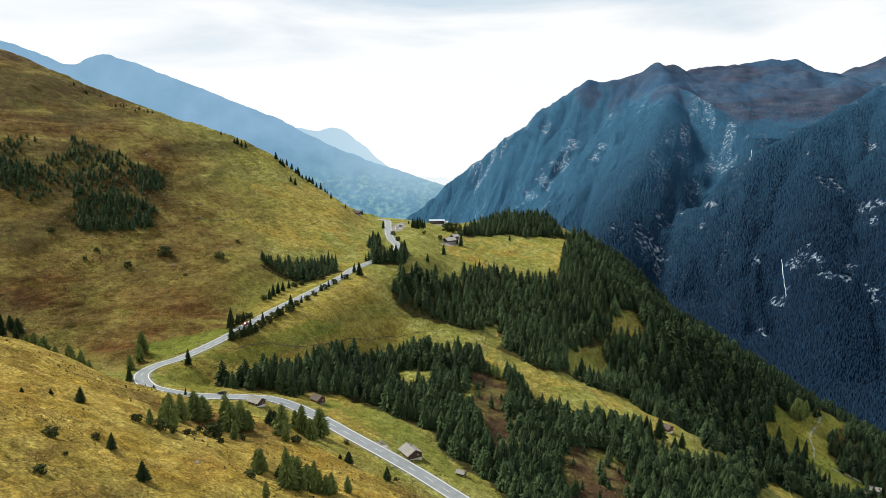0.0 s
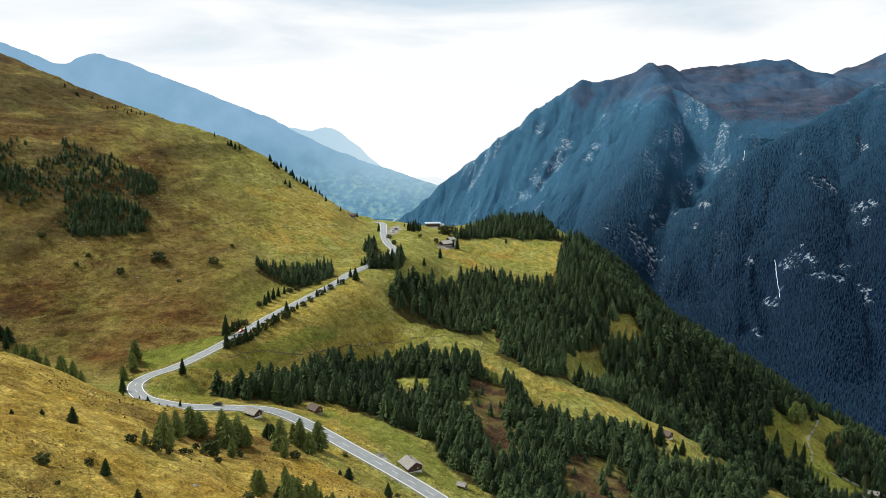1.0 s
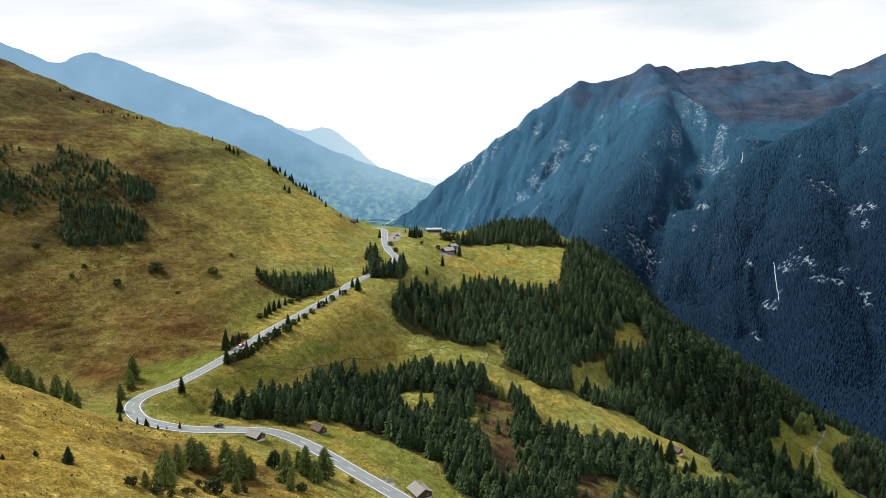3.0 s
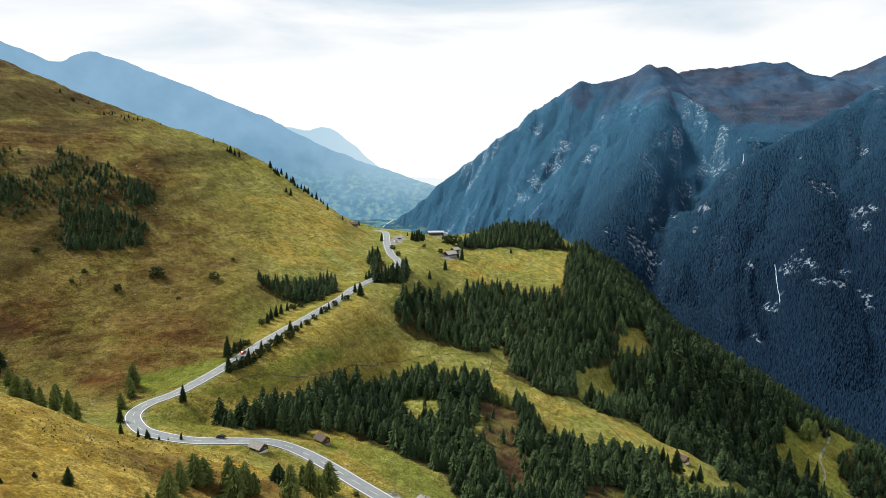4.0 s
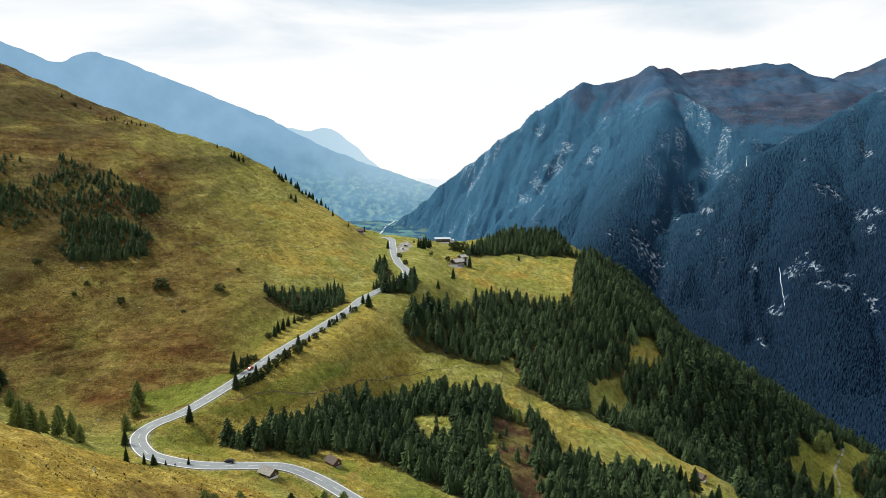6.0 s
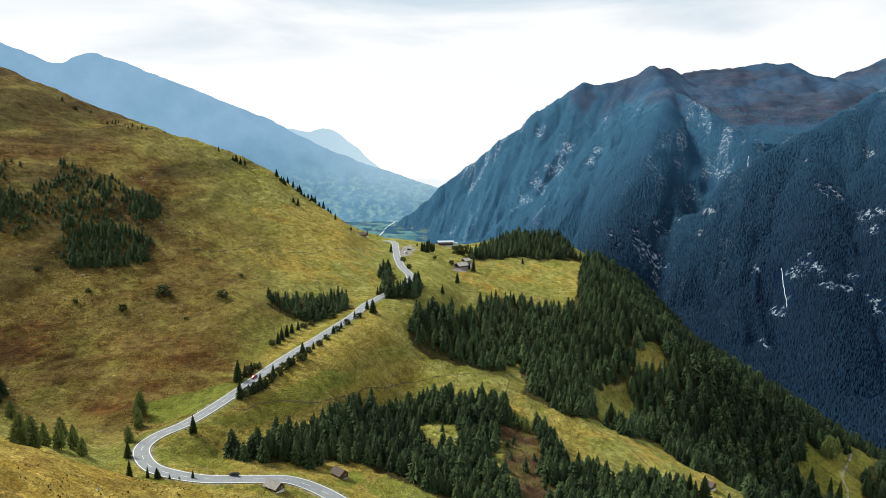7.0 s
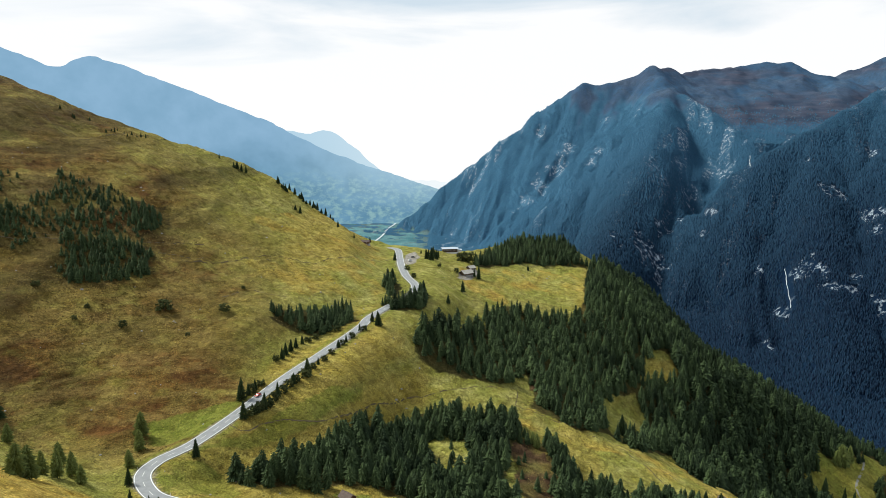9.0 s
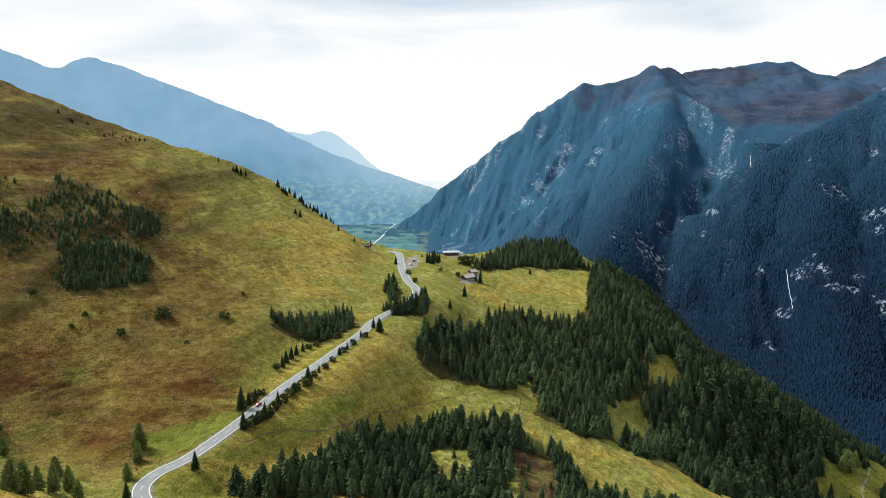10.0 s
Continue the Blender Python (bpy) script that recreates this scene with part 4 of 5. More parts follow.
def trunk_mesh(name, low, high, tall, sides=7):
    v, f = [], []
    for k in range(5):
        u = k / 4
        r = low + (high - low) * u
        v += [(r * math.cos(6.283 * a / sides), r * math.sin(6.283 * a / sides), tall * u - 0.03) for a in range(sides)]
    for k in range(4):
        f += [(k * sides + a, k * sides + (a + 1) % sides, (k + 1) * sides + (a + 1) % sides, (k + 1) * sides + a) for a in range(sides)]
    return mesh_of(name, v, f, BARK, True)


def leafy(seed, clumps=64, leaves=18, flat=1.0):
    """A bush one metre high: clumps of small leaves over a lumpy outline."""
    r = random.Random(seed)
    v, f, tip = [], [], []
    for _ in range(clumps):
        a, u = r.uniform(0, 6.28), r.uniform(0, 1) ** 0.6
        z = r.uniform(0.05, 0.85)
        reach = 0.5 * flat * u * math.sqrt(max(0.05, 1 - ((z - 0.42) / 0.62) ** 2))
        c = Vector((reach * math.cos(a), reach * math.sin(a), z))
        for _ in range(leaves):
            d = Vector((r.gauss(0, 1), r.gauss(0, 1), r.gauss(0, 1))).normalized()
            p = c + d * r.uniform(0.03, 0.13)
            e = d.orthogonal().normalized()
            e.rotate(Matrix.Rotation(r.uniform(0, 6.28), 3, d))
            g = d.cross(e)
            s = r.uniform(0.040, 0.075)
            b = len(v)
            v += [tuple(p + e * s), tuple(p + g * s * 0.7), tuple(p - e * s), tuple(p - g * s * 0.7)]
            # Outer and upper leaves take more of the painted highlight colour.
            tip += [u * (0.4 + 0.6 * z)] * 4
            f += [(b, b + 1, b + 2), (b, b + 2, b + 3)]
    return np.array(v), np.array(f), np.array(tip)


def first_tree(kind, seed):
    """A single tree one metre high, an Empty with its trunk and crown."""
    r = random.Random(seed)
    name = {"s": "spruce_tree", "l": "larch_tree", "b": "alder_bush"}[kind]
    root = new(name)
    stem = new("trunk", trunk_mesh("trunk", 0.022, 0.008, 0.8 if kind != "b" else 0.2))
    stem.parent = root
    if kind == "b":
        v, f, tip = leafy(seed)
    else:
        v, f, tip = spruce_arrays(seed, 40, 24, 0.75 if kind == "l" else 0.2, 0.9 if kind == "l" else 1.0, 0.30 if kind == "l" else 0.5, 0.15 if kind == "l" else 0.3)
        if kind == "l":
            v = v * (1.08, 1.08, 1.0)
            lv, lf, lt = leafy(seed + 5, 70, 14, 0.62)
            lv = lv * (0.62, 0.62, 0.82) + (0, 0, 0.10)
            lv[:, :2] *= (1.25 - lv[:, 2:3]) * 1.1
            f, v, tip = np.concatenate([f, lf + len(v)]), np.concatenate([v, lv]), np.concatenate([tip, lt])
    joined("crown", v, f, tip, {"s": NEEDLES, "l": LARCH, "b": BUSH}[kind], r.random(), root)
    return root


LABELS = {"s": "dark green conical spruce with drooping branches", "l": "light green larch with a loose feathery crown", "b": "low grey-green alder bush with dense leaves"}
WHERE = {"foreslope": "on straw-coloured grass", "bend": "beside the road", "brook": "by the brook", "verge": "along the road", "hill": "on brown heath", "brow": "on the brow", "inn": "near the inn", "clearing": "in a glade"}


def stands():
    rng = random.Random(5)
    first = {k: [first_tree(k, 300 + 7 * n + ord(k)) for n in range(4)] for k in "slb"}
    used = set()
    for kind, group, rows in STANDS:
        for x, y, tall in rows:
            if group.startswith("foreslope") and along(ROAD_LINE, np.array([float(x)]), np.array([float(y)]))[0][0] < 5.2:
                continue
            ob = first[kind][rng.randrange(4)]
            m = pose(x, y, float(height(x, y)) - 0.1, rng.uniform(-2, 2), rng.uniform(-2, 2), rng.uniform(0, 360))
            if ob not in used:
                used.add(ob)
                it = ob
            else:
                it = copy_thing(ob, m)
            w = rng.uniform(0.85, 1.15) * (1.15 if kind == "b" else 1.55 if group == "foreslope" else 1.0)
            it.matrix_basis = m @ Matrix.Diagonal((tall * w, tall * w, tall, 1))
            size = "small " if tall < 4 else "tall " if tall > 11 else ""
            tagged(it, size + LABELS[kind] + " " + WHERE[group.split()[0]], "bush" if kind == "b" else "tree", group)


stands()


# ---- mesh parts ----
def part(name, bm, mat, parent, label=""):
    me = bpy.data.meshes.new(name)
    bmesh.ops.recalc_face_normals(bm, faces=bm.faces)
    bm.to_mesh(me)
    bm.free()
    me.materials.append(mat)
    return part_of(new(name, me), parent, label)


def box(cx, cy, cz, sx, sy, sz, bevel=0.0, bm=None):
    bm = bm or bmesh.new()
    made = bmesh.ops.create_cube(bm, size=1.0, matrix=Matrix.Translation((cx, cy, cz)) @ Matrix.Diagonal((sx, sy, sz, 1)))
    if bevel:
        edges = {e for v in made["verts"] for e in v.link_edges}
        bmesh.ops.bevel(bm, geom=list(edges), offset=bevel, segments=1, affect="EDGES")
    return bm


def prism(outline, x0, x1, bm=None):
    """A solid from an outline of (y, z) stretched from x0 to x1."""
    bm = bm or bmesh.new()
    a, b = [bm.verts.new((x0, y, z)) for y, z in outline], [bm.verts.new((x1, y, z)) for y, z in outline]
    n = len(outline)
    bm.faces.new(a), bm.faces.new(b[::-1])
    for k in range(n):
        bm.faces.new((a[k], b[k], b[(k + 1) % n], a[(k + 1) % n]))
    return bm


# ---- huts ----
def alpine_hut(name, x, y, way, long, wide, eave, rise, walls, roof, base, label, over=0.7, chimney=False, lift=0.0, courses=7):
    """A hut with a gabled roof; its ridge runs along way (dx, dy), and the front gable looks that way."""
    hut = new(name)
    turn = math.degrees(math.atan2(way[1], way[0]))
    z = min(float(height(x + a * long / 2, y + b * wide / 2)) for a in (-0.6, 0, 0.6) for b in (-0.6, 0, 0.6))
    z = 0.5 * z + 0.5 * float(height(x, y))
    hut.matrix_basis = pose(x, y, z + lift, 0, 0, turn)
    h, w, l = 0.75, wide / 2, long / 2
    part("foundation", box(0, 0, h / 2 - 1.0, long - 0.1, wide - 0.1, h + 2.0), base, hut, "pale stone and plaster base")
    part("wall", prism([(-w, h), (w, h), (w, eave), (0, eave + rise * 0.97), (-w, eave)], -l, l), walls, hut)
    for k in range(1, 5):
        zz = h + (eave - h) * k / 5
        bm = box(0, -w, zz, long + 0.1, 0.1, 0.1)
        box(0, w, zz, long + 0.1, 0.1, 0.1, 0, bm)
        part("beam", bm, walls, hut)
    slope = math.atan2(rise, w)
    run = math.hypot(rise, w) + over
    for side in (-1, 1):
        bm = bmesh.new()
        for k in range(courses):
            a, b = run * k / courses, run * (k + 1) / courses + 0.12
            p = lambda d, up: (side * d * math.cos(slope), eave + rise + 0.1 - d * math.sin(slope) + up)  # noqa: E731
            prism([p(a, 0.02 + 0.0), p(b, 0.05), p(b, 0.16), p(a, 0.10)], -l - over, l + over, bm)
        part("roof_slope", bm, roof, hut)
    part("ridge_cap", box(0, 0, eave + rise + 0.2, long + 2 * over, 0.4, 0.14, 0.04), roof, hut)
    door = part("door", box(l + 0.03, -w * 0.35, h + 0.95, 0.1, 0.95, 1.9), DARK_WOOD, hut, "dark plank door")
    part("door_handle", box(l + 0.1, -w * 0.35 + 0.35, h + 0.95, 0.06, 0.05, 0.12), STEEL, door)
    for wx, wy, sx, sy in ((l + 0.03, w * 0.4, 0.1, 0.8), (-l * 0.4, -w - 0.03, 0.8, 0.1), (l * 0.4, -w - 0.03, 0.8, 0.1)):
        frame_ = part("window", box(wx, wy, eave - 0.75, sx, sy, 0.75), PLASTER, hut, "small framed window")
        part("pane", box(wx + 0.04 * (sx < 0.5), wy - 0.04 * (sy < 0.5), eave - 0.75, sx * 0.8, sy * 0.8, 0.55), GLASS, frame_)
    part("gable_board", prism([(-w - 0.3, eave - 0.1), (0, eave + rise + 0.12), (w + 0.3, eave - 0.1), (w + 0.3, eave + 0.12), (0, eave + rise + 0.34), (-w - 0.3, eave + 0.12)], l + over - 0.06, l + over + 0.02), walls, hut)
    if chimney:
        part("chimney", box(-l * 0.3, 0.5, eave + rise + 0.4, 0.6, 0.6, 1.3, 0.04), STONE, hut)
    return tagged(hut, label, "hut")


alpine_hut("hay_hut", -88.3, 311.5, (0.82, -0.57), 6.6, 4.8, 2.3, 1.6, DARK_WOOD, SHINGLE, PLASTER, "weathered dark wooden hay hut with grey shingle roof below the road")
alpine_hut("log_hut", -66.2, 347.7, (0.7, -0.7), 6.4, 4.8, 2.8, 1.7, RED_WOOD, BROWN_SHINGLE, STONE, "brown log hut with a brown shingle roof at the forest edge")
alpine_hut("farm_hut", -14.2, 286.7, (0.5, -0.86), 8.2, 6.6, 2.7, 1.8, DARK_WOOD, SHINGLE, PLASTER, "grey shingled farm hut on a white plastered base beside the road", chimney=True)
alpine_hut("shed", 8.4, 293.0, (0.8, -0.5), 3.4, 2.6, 1.9, 0.7, DARK_WOOD, SHINGLE, STONE, "small weathered shed with a grey board roof at the forest edge")
alpine_hut("ridge_hut", 153.7, 448.5, (0.6, -0.8), 6.5, 5.0, 2.8, 1.9, RED_WOOD, BROWN_SHINGLE, PLASTER, "brown hut with a white front on the grassy ridge")
alpine_hut("barn", 7.0, 727.6, (0.75, 0.66), 13, 8.5, 2.6, 2.6, DARK_WOOD, PALE_SHINGLE, STONE, "old barn with a broad pale shingle roof in a gravel yard")
alpine_hut("barn_wing", 12.9, 750.9, (0.75, 0.66), 8, 6, 2.4, 2.0, DARK_WOOD, PALE_SHINGLE, STONE, "smaller barn wing with a pale shingle roof in a gravel yard")
alpine_hut("meadow_hut", 373.0, 574.2, (0.9, 0.3), 9, 6, 2.6, 2.0, DARK_WOOD, BROWN_SHINGLE, STONE, "dark wooden hut with a brown roof in the green glade")
alpine_hut("meadow_hut", 389.4, 581.6, (0.8, -0.5), 9, 6, 2.6, 2.2, DARK_WOOD, SHINGLE, STONE, "dark wooden hut with a grey roof in the green glade")
alpine_hut("meadow_hut", 355.5, 570.6, (0.8, -0.5), 6, 5, 2.6, 1.8, DARK_WOOD, BROWN_SHINGLE, STONE, "little dark wooden hut among spruces in the glade")
alpine_hut("brow_hut", -98.2, 774.6, (0.95, -0.2), 9, 6, 2.6, 1.6, RED_WOOD, BROWN_SHINGLE, STONE, "low brown hut on the grassy brow above the road")


# ---- the inn on the brow ----
def inn(x, y, turn):
    house = new("mountain_inn")
    house.matrix_basis = pose(x, y, float(height(x, y)), 0, 0, turn) @ Matrix.Diagonal((0.82, 0.82, 0.62, 1))
    part("terrace", box(-1, -6.5, -1.6, 24, 5, 3.0, 0.1), PLASTER, house, "white plastered terrace wall")
    part("wall", box(0, 0, 1.4, 20, 9, 5.0), DARK_WOOD, house)
    part("upper_wall", box(0, 0, 4.6, 20.3, 9.3, 3.0), DARK_WOOD, house, "dark boarded upper storey")
    part("roof_slope", prism([(-6.5, 6.0), (0, 8.1), (0, 8.4), (-6.5, 6.3)], -11.5, 11.5), SHEET_ROOF, house, "blue-grey sheet metal roof")
    part("roof_slope", prism([(6.5, 6.0), (0, 8.1), (0, 8.4), (6.5, 6.3)], -11.5, 11.5), SHEET_ROOF, house, "blue-grey sheet metal roof")
    part("fascia", box(0, -6.5, 6.1, 23, 0.15, 0.35), PLASTER, house)
    part("chimney", box(4, 1, 8.6, 1.0, 0.8, 1.6, 0.05), STONE, house)
    for k in range(7):
        frame_ = part("window", box(-8.4 + 2.8 * k, -4.7, 3.4, 1.4, 0.16, 1.3), PLASTER, house)
        part("pane", box(-8.4 + 2.8 * k, -4.8, 3.4, 1.2, 0.06, 1.1), GLASS, frame_)
    part("railing", box(-1, -8.8, 0.85, 24, 0.1, 0.12), DARK_WOOD, house)
    for k in range(14):
        part("post", box(-12.5 + 23 / 13 * k, -8.8, 0.35, 0.12, 0.12, 1.0), DARK_WOOD, house)
    part("lower_roof", prism([(-3.0, 3.2), (3.0, 4.3), (3.0, 4.6), (-3.0, 3.5)], 11, 17), SHEET_ROOF, house)
    part("annexe", box(13.5, 0, 1.4, 5.5, 5, 4.4), PLASTER, house)
    return tagged(house, "long white inn with a blue-grey metal roof on the brow", "house")


inn(-7.5, 814.3, 8)


# ---- vehicles ----
def vehicle(name, x, y, way, lacquer, label, van=False):
    car = new(name)
    d, z = along(ROAD_LINE, np.array([float(x)]), np.array([float(y)]))
    z = float(z[0]) if d[0] < 6 else float(height(x, y)) + 0.1
    car.matrix_basis = pose(x, y, z + 0.02, 0, 0, math.degrees(math.atan2(way[1], way[0])))
    top = 2.2 if van else 1.45
    side = [(-2.1, 0.35), (2.1, 0.35), (2.15, 0.7), (1.9, 0.85), (1.0, 0.95), (-1.9, 0.98), (-2.1, 0.8)]
    cabin = [(1.0, 0.93), (0.35, top), (-1.3, top), (-2.0 if van else -1.9, 0.95)]
    def slab(outline, half):
        bm = bmesh.new()
        a, b = [bm.verts.new((u, -half, w)) for u, w in outline], [bm.verts.new((u, half, w)) for u, w in outline]
        n = len(outline)
        bm.faces.new(a), bm.faces.new(b[::-1])
        for k in range(n):
            bm.faces.new((a[k], b[k], b[(k + 1) % n], a[(k + 1) % n]))
        bmesh.ops.bevel(bm, geom=list(bm.edges), offset=0.06, segments=2, affect="EDGES")
        return bm
    part("body", slab(side, 0.88), lacquer, car)
    part("cabin", slab(cabin, 0.74), lacquer, car)
    part("window", slab([(u * 0.98 - 0.02, 0.99 + (w - 0.95) * 0.82) for u, w in cabin], 0.76), GLASS, car, "dark side windows")
    part("windscreen", slab([(0.99, 1.0), (0.45, top - 0.1), (0.40, top - 0.1), (0.94, 1.0)], 0.66), GLASS, car)
    for wx in (-1.3, 1.3):
        for wy in (-0.82, 0.82):
            bm = bmesh.new()
            bmesh.ops.create_cone(bm, cap_ends=True, segments=14, radius1=0.33, radius2=0.33, depth=0.2, matrix=Matrix.Translation((wx, wy, 0.33)) @ Matrix.Rotation(1.5708, 4, "X"))
            wheel = part("wheel", bm, RUBBER, car)
            bm = bmesh.new()
            bmesh.ops.create_cone(bm, cap_ends=True, segments=10, radius1=0.19, radius2=0.19, depth=0.23, matrix=Matrix.Translation((wx, wy, 0.33)) @ Matrix.Rotation(1.5708, 4, "X"))
            part("rim", bm, STEEL, wheel)
    for wy in (-0.6, 0.6):
        part("headlight", box(2.12, wy, 0.72, 0.08, 0.3, 0.14), PLASTER, car)
    return tagged(car, label, "car")


vehicle("car", -107.1, 318.9, (-1, 0.1), BLACK_LACQUER, "black car driving on the mountain road")
vehicle("car", -125.2, 422.7, (-0.4, -0.9), RED_LACQUER, "red car driving on the mountain road")
vehicle("van", -49.3, 730.4, (0.8, 0.5), WHITE_LACQUER, "white van parked on the gravel lot", True)
vehicle("car", -46.9, 750.4, (0.8, 0.5), BLACK_LACQUER, "dark car parked on the gravel lot")


# ---- roadside ----
def guard_rail(first, last, shift):
    """A steel rail on posts along a stretch of the road."""
    rail = new("guard_rail")
    line = [p for p in smooth_line(ROAD, 2.0) if first <= p[1] <= last and p[0] < -60]
    v, f = ribbon(line, 0.05, 0.75, shift)
    n = len(v)
    v += [(x, y, z - 0.32) for x, y, z in v]
    f += [(a, b, b + n, a + n) for k in range(n // 2 - 1) for a, b in ((2 * k, 2 * k + 2), (2 * k + 3, 2 * k + 1))]
    part_of(new("beam", mesh_of("beam", v, f, STEEL)), rail)
    edge = ribbon(line, 0.0, 0.0, shift)[0][::4]
    shared = None
    for q in edge:
        if shared is None:
            first_post = part("post", box(0, 0, 0.1, 0.12, 0.12, 1.2), STEEL, rail)
            shared = first_post.data
            first_post.location = q
        else:
            post = new("post", shared)
            post.parent, post.location = rail, q
    return tagged(rail, "galvanised steel guard rail on posts along the road", "guard rail")


guard_rail(408, 640, 4.1)


def marker_post(x, y):
    post = new("marker_post")
    post.location = (x, y, float(height(x, y)) - 0.05)
    part("post", box(0, 0, 0.5, 0.12, 0.12, 1.0, 0.02), PLASTER, post)
    part("reflector", box(0, 0, 0.82, 0.13, 0.13, 0.14), RUBBER, post, "black band")
    return tagged(post, "white road marker post with a black band", "post", "marker posts")


def markers():
    line = smooth_line(ROAD, 12.0)
    for n in range(3, len(line) - 2, 2):
        (ax, ay, _), (bx, by, _) = line[n - 1], line[n + 1]
        d = math.hypot(bx - ax, by - ay)
        for side in (-4.4, 4.4):
            if line[n][1] < 420 or side < 0:
                marker_post(line[n][0] + (by - ay) / d * side, line[n][1] - (bx - ax) / d * side)


markers()


def boulder_mesh(seed):
    bm = bmesh.new()
    bmesh.ops.create_icosphere(bm, subdivisions=2, radius=1.0)
    r = random.Random(seed)
    cuts = [(Vector((r.gauss(0, 1), r.gauss(0, 1), r.gauss(0, 1))).normalized(), r.uniform(0.55, 0.9)) for _ in range(9)]
    for v in bm.verts:
        for d, far_ in cuts:
            over = v.co.dot(d) - far_
            if over > 0:
                v.co -= d * over
        v.co.z *= 0.7
    me = bpy.data.meshes.new("boulder")
    bm.to_mesh(me)
    bm.free()
    me.materials.append(STONE)
    return me


def boulders():
    r = random.Random(12)
    meshes = [boulder_mesh(k) for k in range(5)]
    for cx, cy, spread, n in ((-160, 210, 60, 16), (-215, 440, 45, 22), (-290, 570, 60, 34), (-150, 600, 60, 22), (-60, 480, 45, 14), (60, 740, 50, 12), (-20, 300, 16, 5), (-130, 345, 14, 8), (-95, 560, 12, 10)):
        for _ in range(n):
            x, y = r.gauss(cx, spread), r.gauss(cy, spread * 0.8)
            if along(ROAD_LINE, np.array([x]), np.array([y]))[0][0] < 7:
                continue
            size = r.uniform(0.25, 0.7) * (1.6 if r.random() < 0.15 else 1)
            b = new("boulder", r.choice(meshes))
            b.matrix_basis = pose(x, y, float(height(x, y)) + 0.15 * size, r.uniform(-20, 20), r.uniform(-20, 20), r.uniform(0, 360)) @ Matrix.Diagonal((size * 1.2, size, size, 1))
            tagged(b, "pale grey lichen-covered boulder lying in the grass", "boulder", "boulders in the grass")


boulders()


# ---- low growth ----
def low_growth(name, patches, mat, label, tall, blades, seed):
    """Tufts and dwarf shrubs, too many to count: each a few small tilted leaves."""
    rng = np.random.RandomState(seed)
    xs, ys = [], []
    for x0, x1, y0, y1, n, lump in patches:
        x, y = rng.uniform(x0, x1, n), rng.uniform(y0, y1, n)
        ok = rough(x, y, lump, 3, seed) > 0.15
        xs.append(x[ok]), ys.append(y[ok])
    x, y = np.concatenate(xs), np.concatenate(ys)
    ok = (along(ROAD_LINE, x, y)[0] > 5.5) & ~np.any([inside(g, x, y) for g in GREENS], axis=0)
    x, y = x[ok], y[ok]
    z, n = height(x, y), len(x)
    size = rng.uniform(*tall, n)
    a = rng.uniform(0, 6.28, (n, blades))
    reach, up, wide = rng.uniform(0.3, 0.7, (n, blades)), rng.uniform(0.5, 1.0, (n, blades)), rng.uniform(0.25, 0.45, (n, blades))
    s = size[:, None]
    def corner(dx, dy, dz):
        return np.stack([x[:, None] + s * dx, y[:, None] + s * dy, z[:, None] + s * dz], 2)
    c, d = np.cos(a), np.sin(a)
    v = np.stack([corner(-d * wide, c * wide, -0.1 + 0 * a), corner(d * wide, -c * wide, -0.1 + 0 * a), corner(c * reach + d * wide * 0.6, d * reach - c * wide * 0.6, up), corner(c * reach - d * wide * 0.6, d * reach + c * wide * 0.6, up)], 2).reshape(-1, 3)
    f = (np.arange(n * blades)[:, None] * 4 + np.array([0, 1, 2, 3])).astype(int)
    tone = np.repeat(rng.rand(n), blades * 4)
    me = big_mesh(name, v, f, mat, {"tip": np.tile([0.1, 0.1, 0.9, 0.9], n * blades), "tone": tone})
    tagged(new(name, me), label, "shrubs", kind="stuff")


HEATHER = needle_material("dwarf_shrub_leaves", (0.060, 0.052, 0.020), (0.13, 0.090, 0.034), (0.16, 0.12, 0.045))
STRAW = needle_material("dry_grass_blades", (0.30, 0.21, 0.055), (0.52, 0.40, 0.13), (0.62, 0.49, 0.18))
low_growth("dwarf_shrubs", [(-420, -130, 350, 760, 14000, 40), (-400, -210, 430, 640, 11000, 60), (-260, 40, 120, 300, 4500, 30), (-140, 60, 380, 560, 1500, 35), (60, 170, 360, 520, 1500, 25)], HEATHER, "dark brown-green dwarf shrubs scattered over the grass", (0.2, 0.55), 5, 61)
low_growth("grass_tufts", [(-260, 40, 120, 315, 16000, 22), (-330, -120, 350, 620, 8000, 30), (-130, 60, 400, 720, 7000, 30)], STRAW, "pale dry grass tufts on the slopes", (0.25, 0.55), 5, 62)


# ---- across the valley ----
FALLS = [[(1041, 2075), (1022, 2025), (1006, 1980), (981, 1917)], [(1296, 2894), (1230, 2760), (1138, 2551)]]


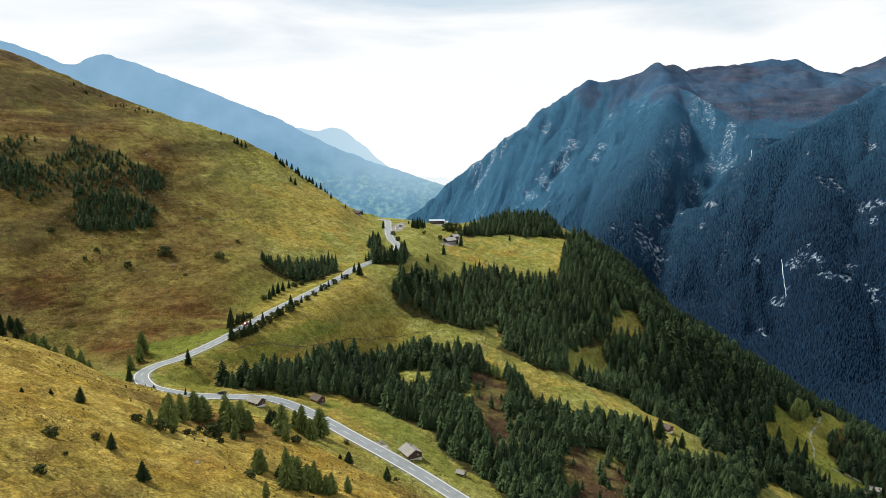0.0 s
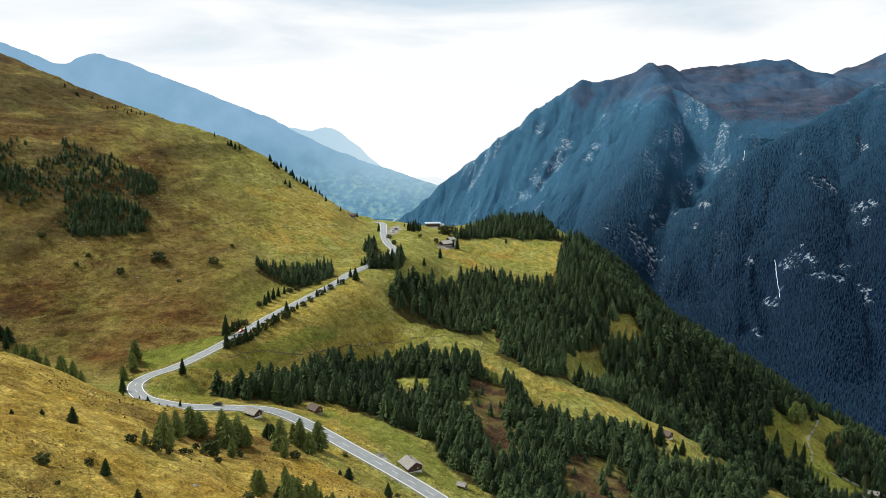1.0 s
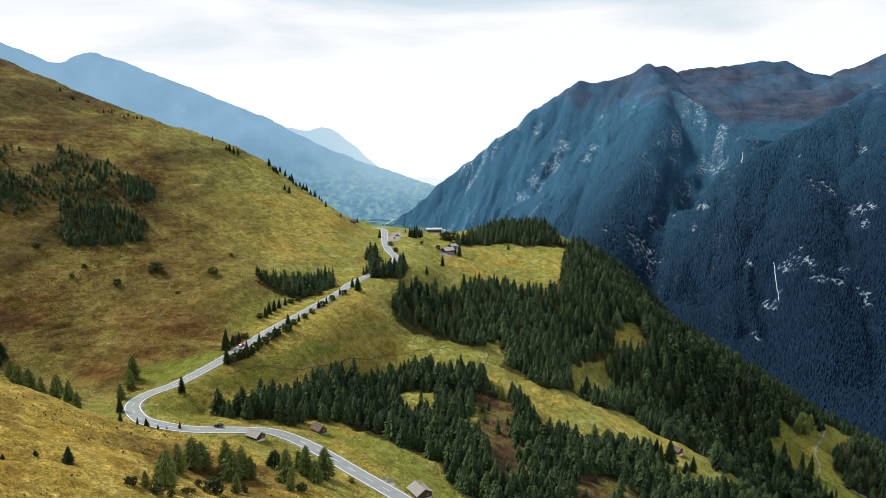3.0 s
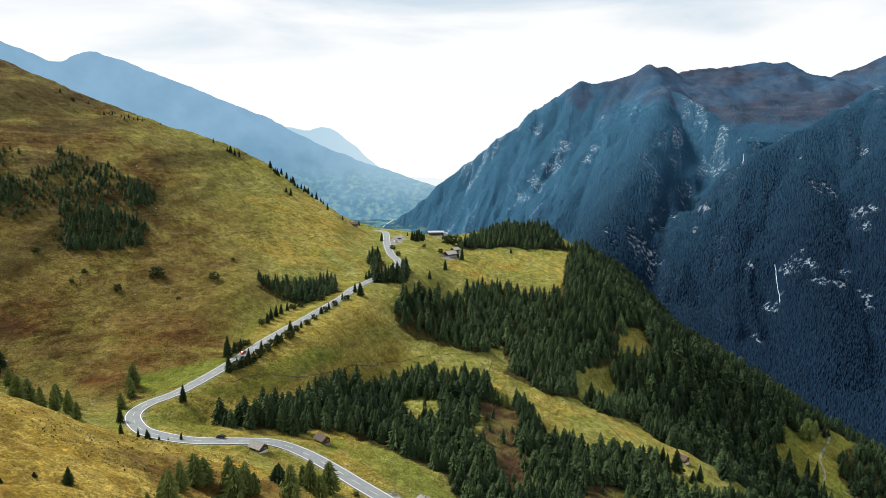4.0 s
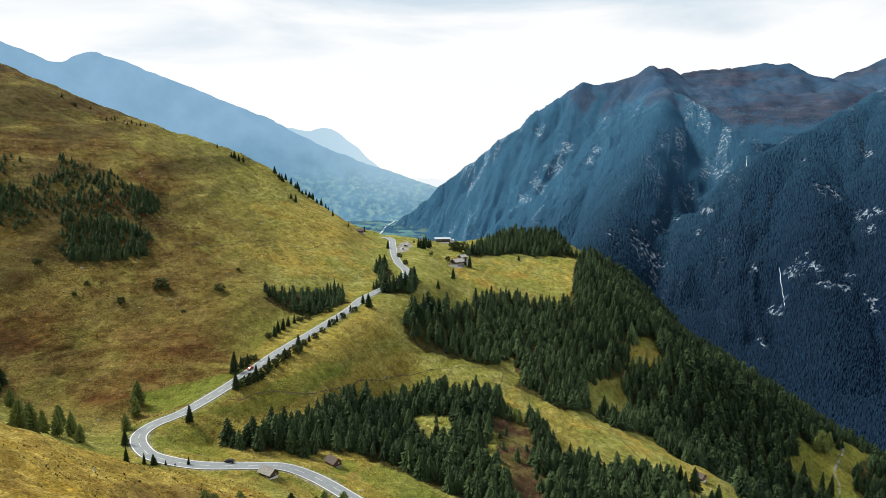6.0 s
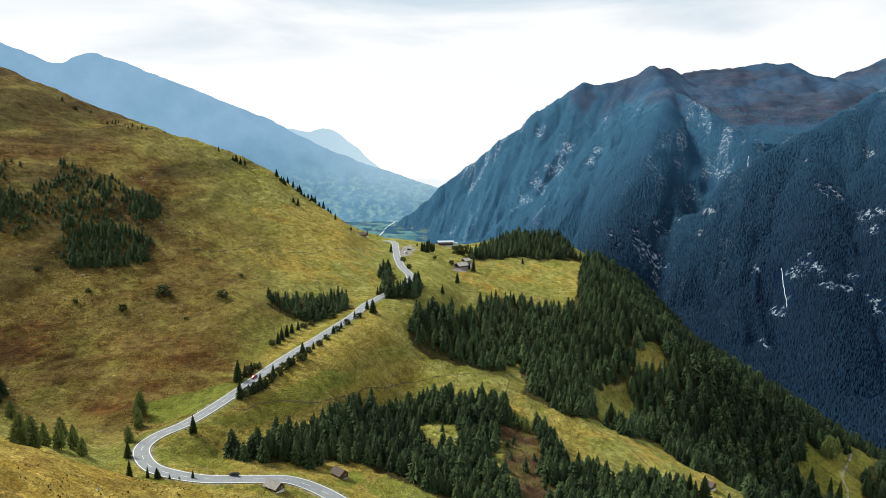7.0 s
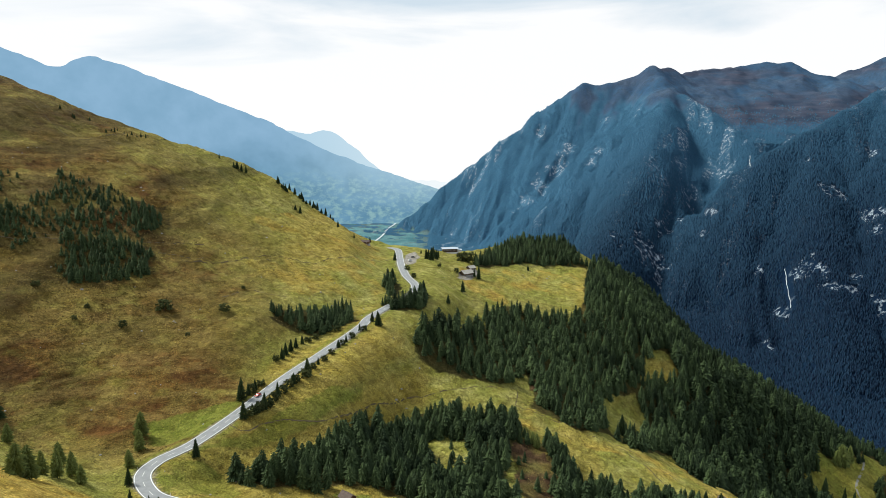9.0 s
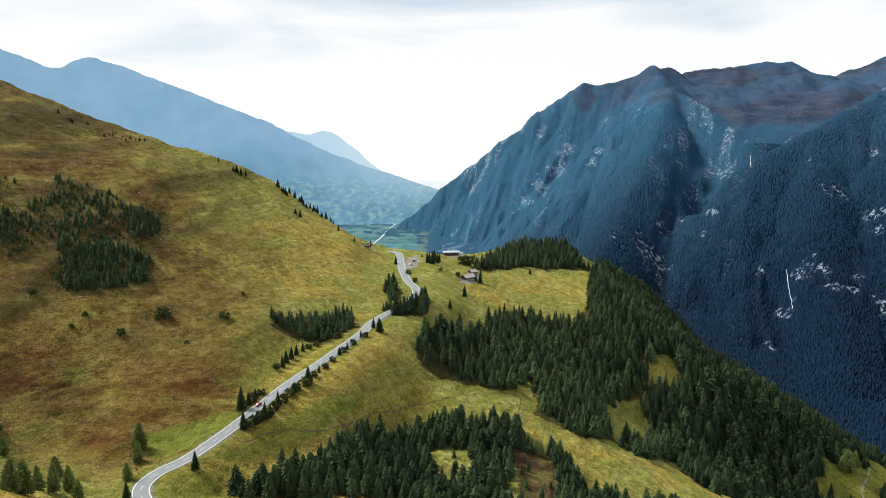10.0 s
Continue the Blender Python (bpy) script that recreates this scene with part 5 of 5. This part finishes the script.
def far_woods():
    """The forest on the mountain flanks beyond the valley."""
    rng = np.random.RandomState(3)
    n, m = 120000, 170000
    x = np.concatenate([rng.uniform(350, 1750, n), rng.uniform(-420, 2300, m)])
    y = np.concatenate([rng.uniform(1150, 2500, n), rng.uniform(2500, 4000, m)])
    ok = (x < 0.70 * y + 90) & (x > np.where(y < 2500, 0.16, -0.11) * y)
    x, y = x[ok], y[ok]
    z, n = height(x, y, False), len(x)
    lump = rough(x, y, 60, 4, 11)
    ok = (z < 430 + 90 * lump - 110 * rng.rand(n)) & (rng.rand(n) > 0.9 * in_bowl(x, y) * blend(z, 230, 330))
    ok &= masks(x, y, z)["crag"] < 0.18 + 0.4 * rng.rand(n)
    ok &= masks(x, y, z)["pasture"] < 0.25 + 0.3 * rng.rand(n)
    for line in FALLS:
        ok &= along([(a, b, 0) for a, b in line], x, y + 6)[0] > 11
    x, y, z = x[ok], y[ok], z[ok]
    n = len(x)
    back = blend(y, 2300, 3000)
    tall, wide, turn = rng.uniform(6, 11.5, n) * (1 - 0.3 * back), rng.uniform(2.0, 3.1, n) * (1 + 0.3 * back), rng.uniform(0, 6.28, n)
    ang = turn[:, None] + np.arange(3) * 2.0944
    ring = np.stack([x[:, None] + wide[:, None] * np.cos(ang), y[:, None] + wide[:, None] * np.sin(ang), np.repeat(z[:, None] - 0.5, 3, 1)], 2)
    peak = np.stack([x, y, z + tall], 1)[:, None]
    v = np.concatenate([ring, peak], 1).reshape(-1, 3)
    b = np.arange(n)[:, None] * 4
    f = np.stack([np.concatenate([b + k, b + (k + 1) % 3, b + 3], 1) for k in range(3)], 1).reshape(-1, 3)
    # tone grows with y: haze painted paler and bluer into farther trees.
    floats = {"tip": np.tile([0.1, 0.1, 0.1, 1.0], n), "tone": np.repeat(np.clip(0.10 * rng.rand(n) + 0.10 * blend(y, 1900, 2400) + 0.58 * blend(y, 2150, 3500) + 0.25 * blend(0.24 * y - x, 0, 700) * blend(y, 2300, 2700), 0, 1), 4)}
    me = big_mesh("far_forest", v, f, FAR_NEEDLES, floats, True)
    tagged(new("far_forest", me), "dark conifer forest on the far mountain flank, blue haze in its colour", "forest", kind="stuff")


far_woods()


def river():
    line = [(x, y, 0) for x, y in [(-331, 3360), (-320, 3535), (-295, 3748), (-283, 3942), (-250, 4126), (-246, 4372), (-236, 4644), (-235, 4898)]]
    pts = [(x, y, float(height(x, y)) + 3) for x, y, _ in smooth_line(line, 25)]
    v, f = ribbon(pts, 4.5, 0)
    tagged(new("water", mesh_of("water", v, f, WATER)), "pale silvery river winding along the valley floor", "river", kind="structure")


river()


def waterfall(line, half, label):
    pts = [(x, y, float(height(x, y)) + 2.5) for x, y, _ in smooth_line([(a, b, 0) for a, b in line], 6)]
    r = random.Random(len(pts))
    v, f = ribbon(pts, half, 0)
    sway = [r.gauss(0, 0.9) for _ in pts]
    v = [(x + sway[k // 2] + r.uniform(-0.5, 0.5), y, z) for k, (x, y, z) in enumerate(v)]
    tagged(new("waterfall", mesh_of("waterfall", v, f, WATER)), label, "waterfall", kind="structure")


waterfall(FALLS[0], 0.7, "thin white waterfall down a rock face")
waterfall(FALLS[1], 0.8, "thin white stream in a mountain gully")


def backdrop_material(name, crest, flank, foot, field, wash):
    """Distant hills in haze; the haze is put into a glowing colour."""
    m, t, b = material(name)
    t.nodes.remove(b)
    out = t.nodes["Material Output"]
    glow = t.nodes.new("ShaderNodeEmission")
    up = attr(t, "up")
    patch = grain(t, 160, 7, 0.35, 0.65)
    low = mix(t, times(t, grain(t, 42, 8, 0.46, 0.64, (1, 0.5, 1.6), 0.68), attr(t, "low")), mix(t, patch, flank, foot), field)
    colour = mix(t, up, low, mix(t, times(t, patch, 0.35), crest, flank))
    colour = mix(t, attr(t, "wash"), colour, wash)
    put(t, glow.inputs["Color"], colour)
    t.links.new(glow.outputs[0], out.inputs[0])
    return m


def backdrop(name, crest, reach, foot, mat, label):
    """A range of distant hills: a sheet from its crest down to the valley."""
    line = np.array(smooth_line(crest, 14.0))
    rows = 46
    u = np.linspace(0, 1, rows)[:, None]
    x = line[:, 0] + 0 * u
    y = line[:, 1] - reach * u
    top = line[:, 2] + 7 * rough(line[:, 0], line[:, 1], 60, 4, 31) + 5 * rough(line[:, 0], 0 * line[:, 1], 300, 2, 33)
    z = top + (foot - top) * u ** 0.85 + 34 * rough(x, y, 260, 4, 30) * np.sin(np.pi * u) ** 0.7
    n = len(line)
    i = (np.arange(rows - 1)[:, None] * n + np.arange(n - 1)).ravel()
    f = np.stack([i, i + 1, i + 1 + n, i + n], 1)
    # wash paints the haze in, stronger towards +x and higher up.
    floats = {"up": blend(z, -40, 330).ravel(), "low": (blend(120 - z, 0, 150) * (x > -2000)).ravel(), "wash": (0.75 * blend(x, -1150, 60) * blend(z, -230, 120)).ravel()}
    me = big_mesh(name, np.stack([x, y, z], 2).reshape(-1, 3), f, mat, floats, True)
    return tagged(new(name, me), label, "mountains", kind="structure")


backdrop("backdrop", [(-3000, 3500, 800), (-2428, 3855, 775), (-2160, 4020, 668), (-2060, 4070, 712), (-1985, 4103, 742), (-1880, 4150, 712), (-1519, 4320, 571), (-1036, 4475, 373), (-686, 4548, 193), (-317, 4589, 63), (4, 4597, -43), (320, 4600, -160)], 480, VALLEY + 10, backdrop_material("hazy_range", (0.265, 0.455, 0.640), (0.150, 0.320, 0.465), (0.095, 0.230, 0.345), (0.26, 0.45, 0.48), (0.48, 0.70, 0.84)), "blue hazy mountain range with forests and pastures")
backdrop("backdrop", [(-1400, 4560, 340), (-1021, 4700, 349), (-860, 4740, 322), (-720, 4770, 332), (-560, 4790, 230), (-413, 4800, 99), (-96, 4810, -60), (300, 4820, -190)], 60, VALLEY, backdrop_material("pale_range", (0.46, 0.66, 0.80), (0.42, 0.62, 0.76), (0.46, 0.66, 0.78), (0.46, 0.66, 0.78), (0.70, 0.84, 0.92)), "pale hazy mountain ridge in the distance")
# A glowing sheet stands in for the haze at the valley's end.
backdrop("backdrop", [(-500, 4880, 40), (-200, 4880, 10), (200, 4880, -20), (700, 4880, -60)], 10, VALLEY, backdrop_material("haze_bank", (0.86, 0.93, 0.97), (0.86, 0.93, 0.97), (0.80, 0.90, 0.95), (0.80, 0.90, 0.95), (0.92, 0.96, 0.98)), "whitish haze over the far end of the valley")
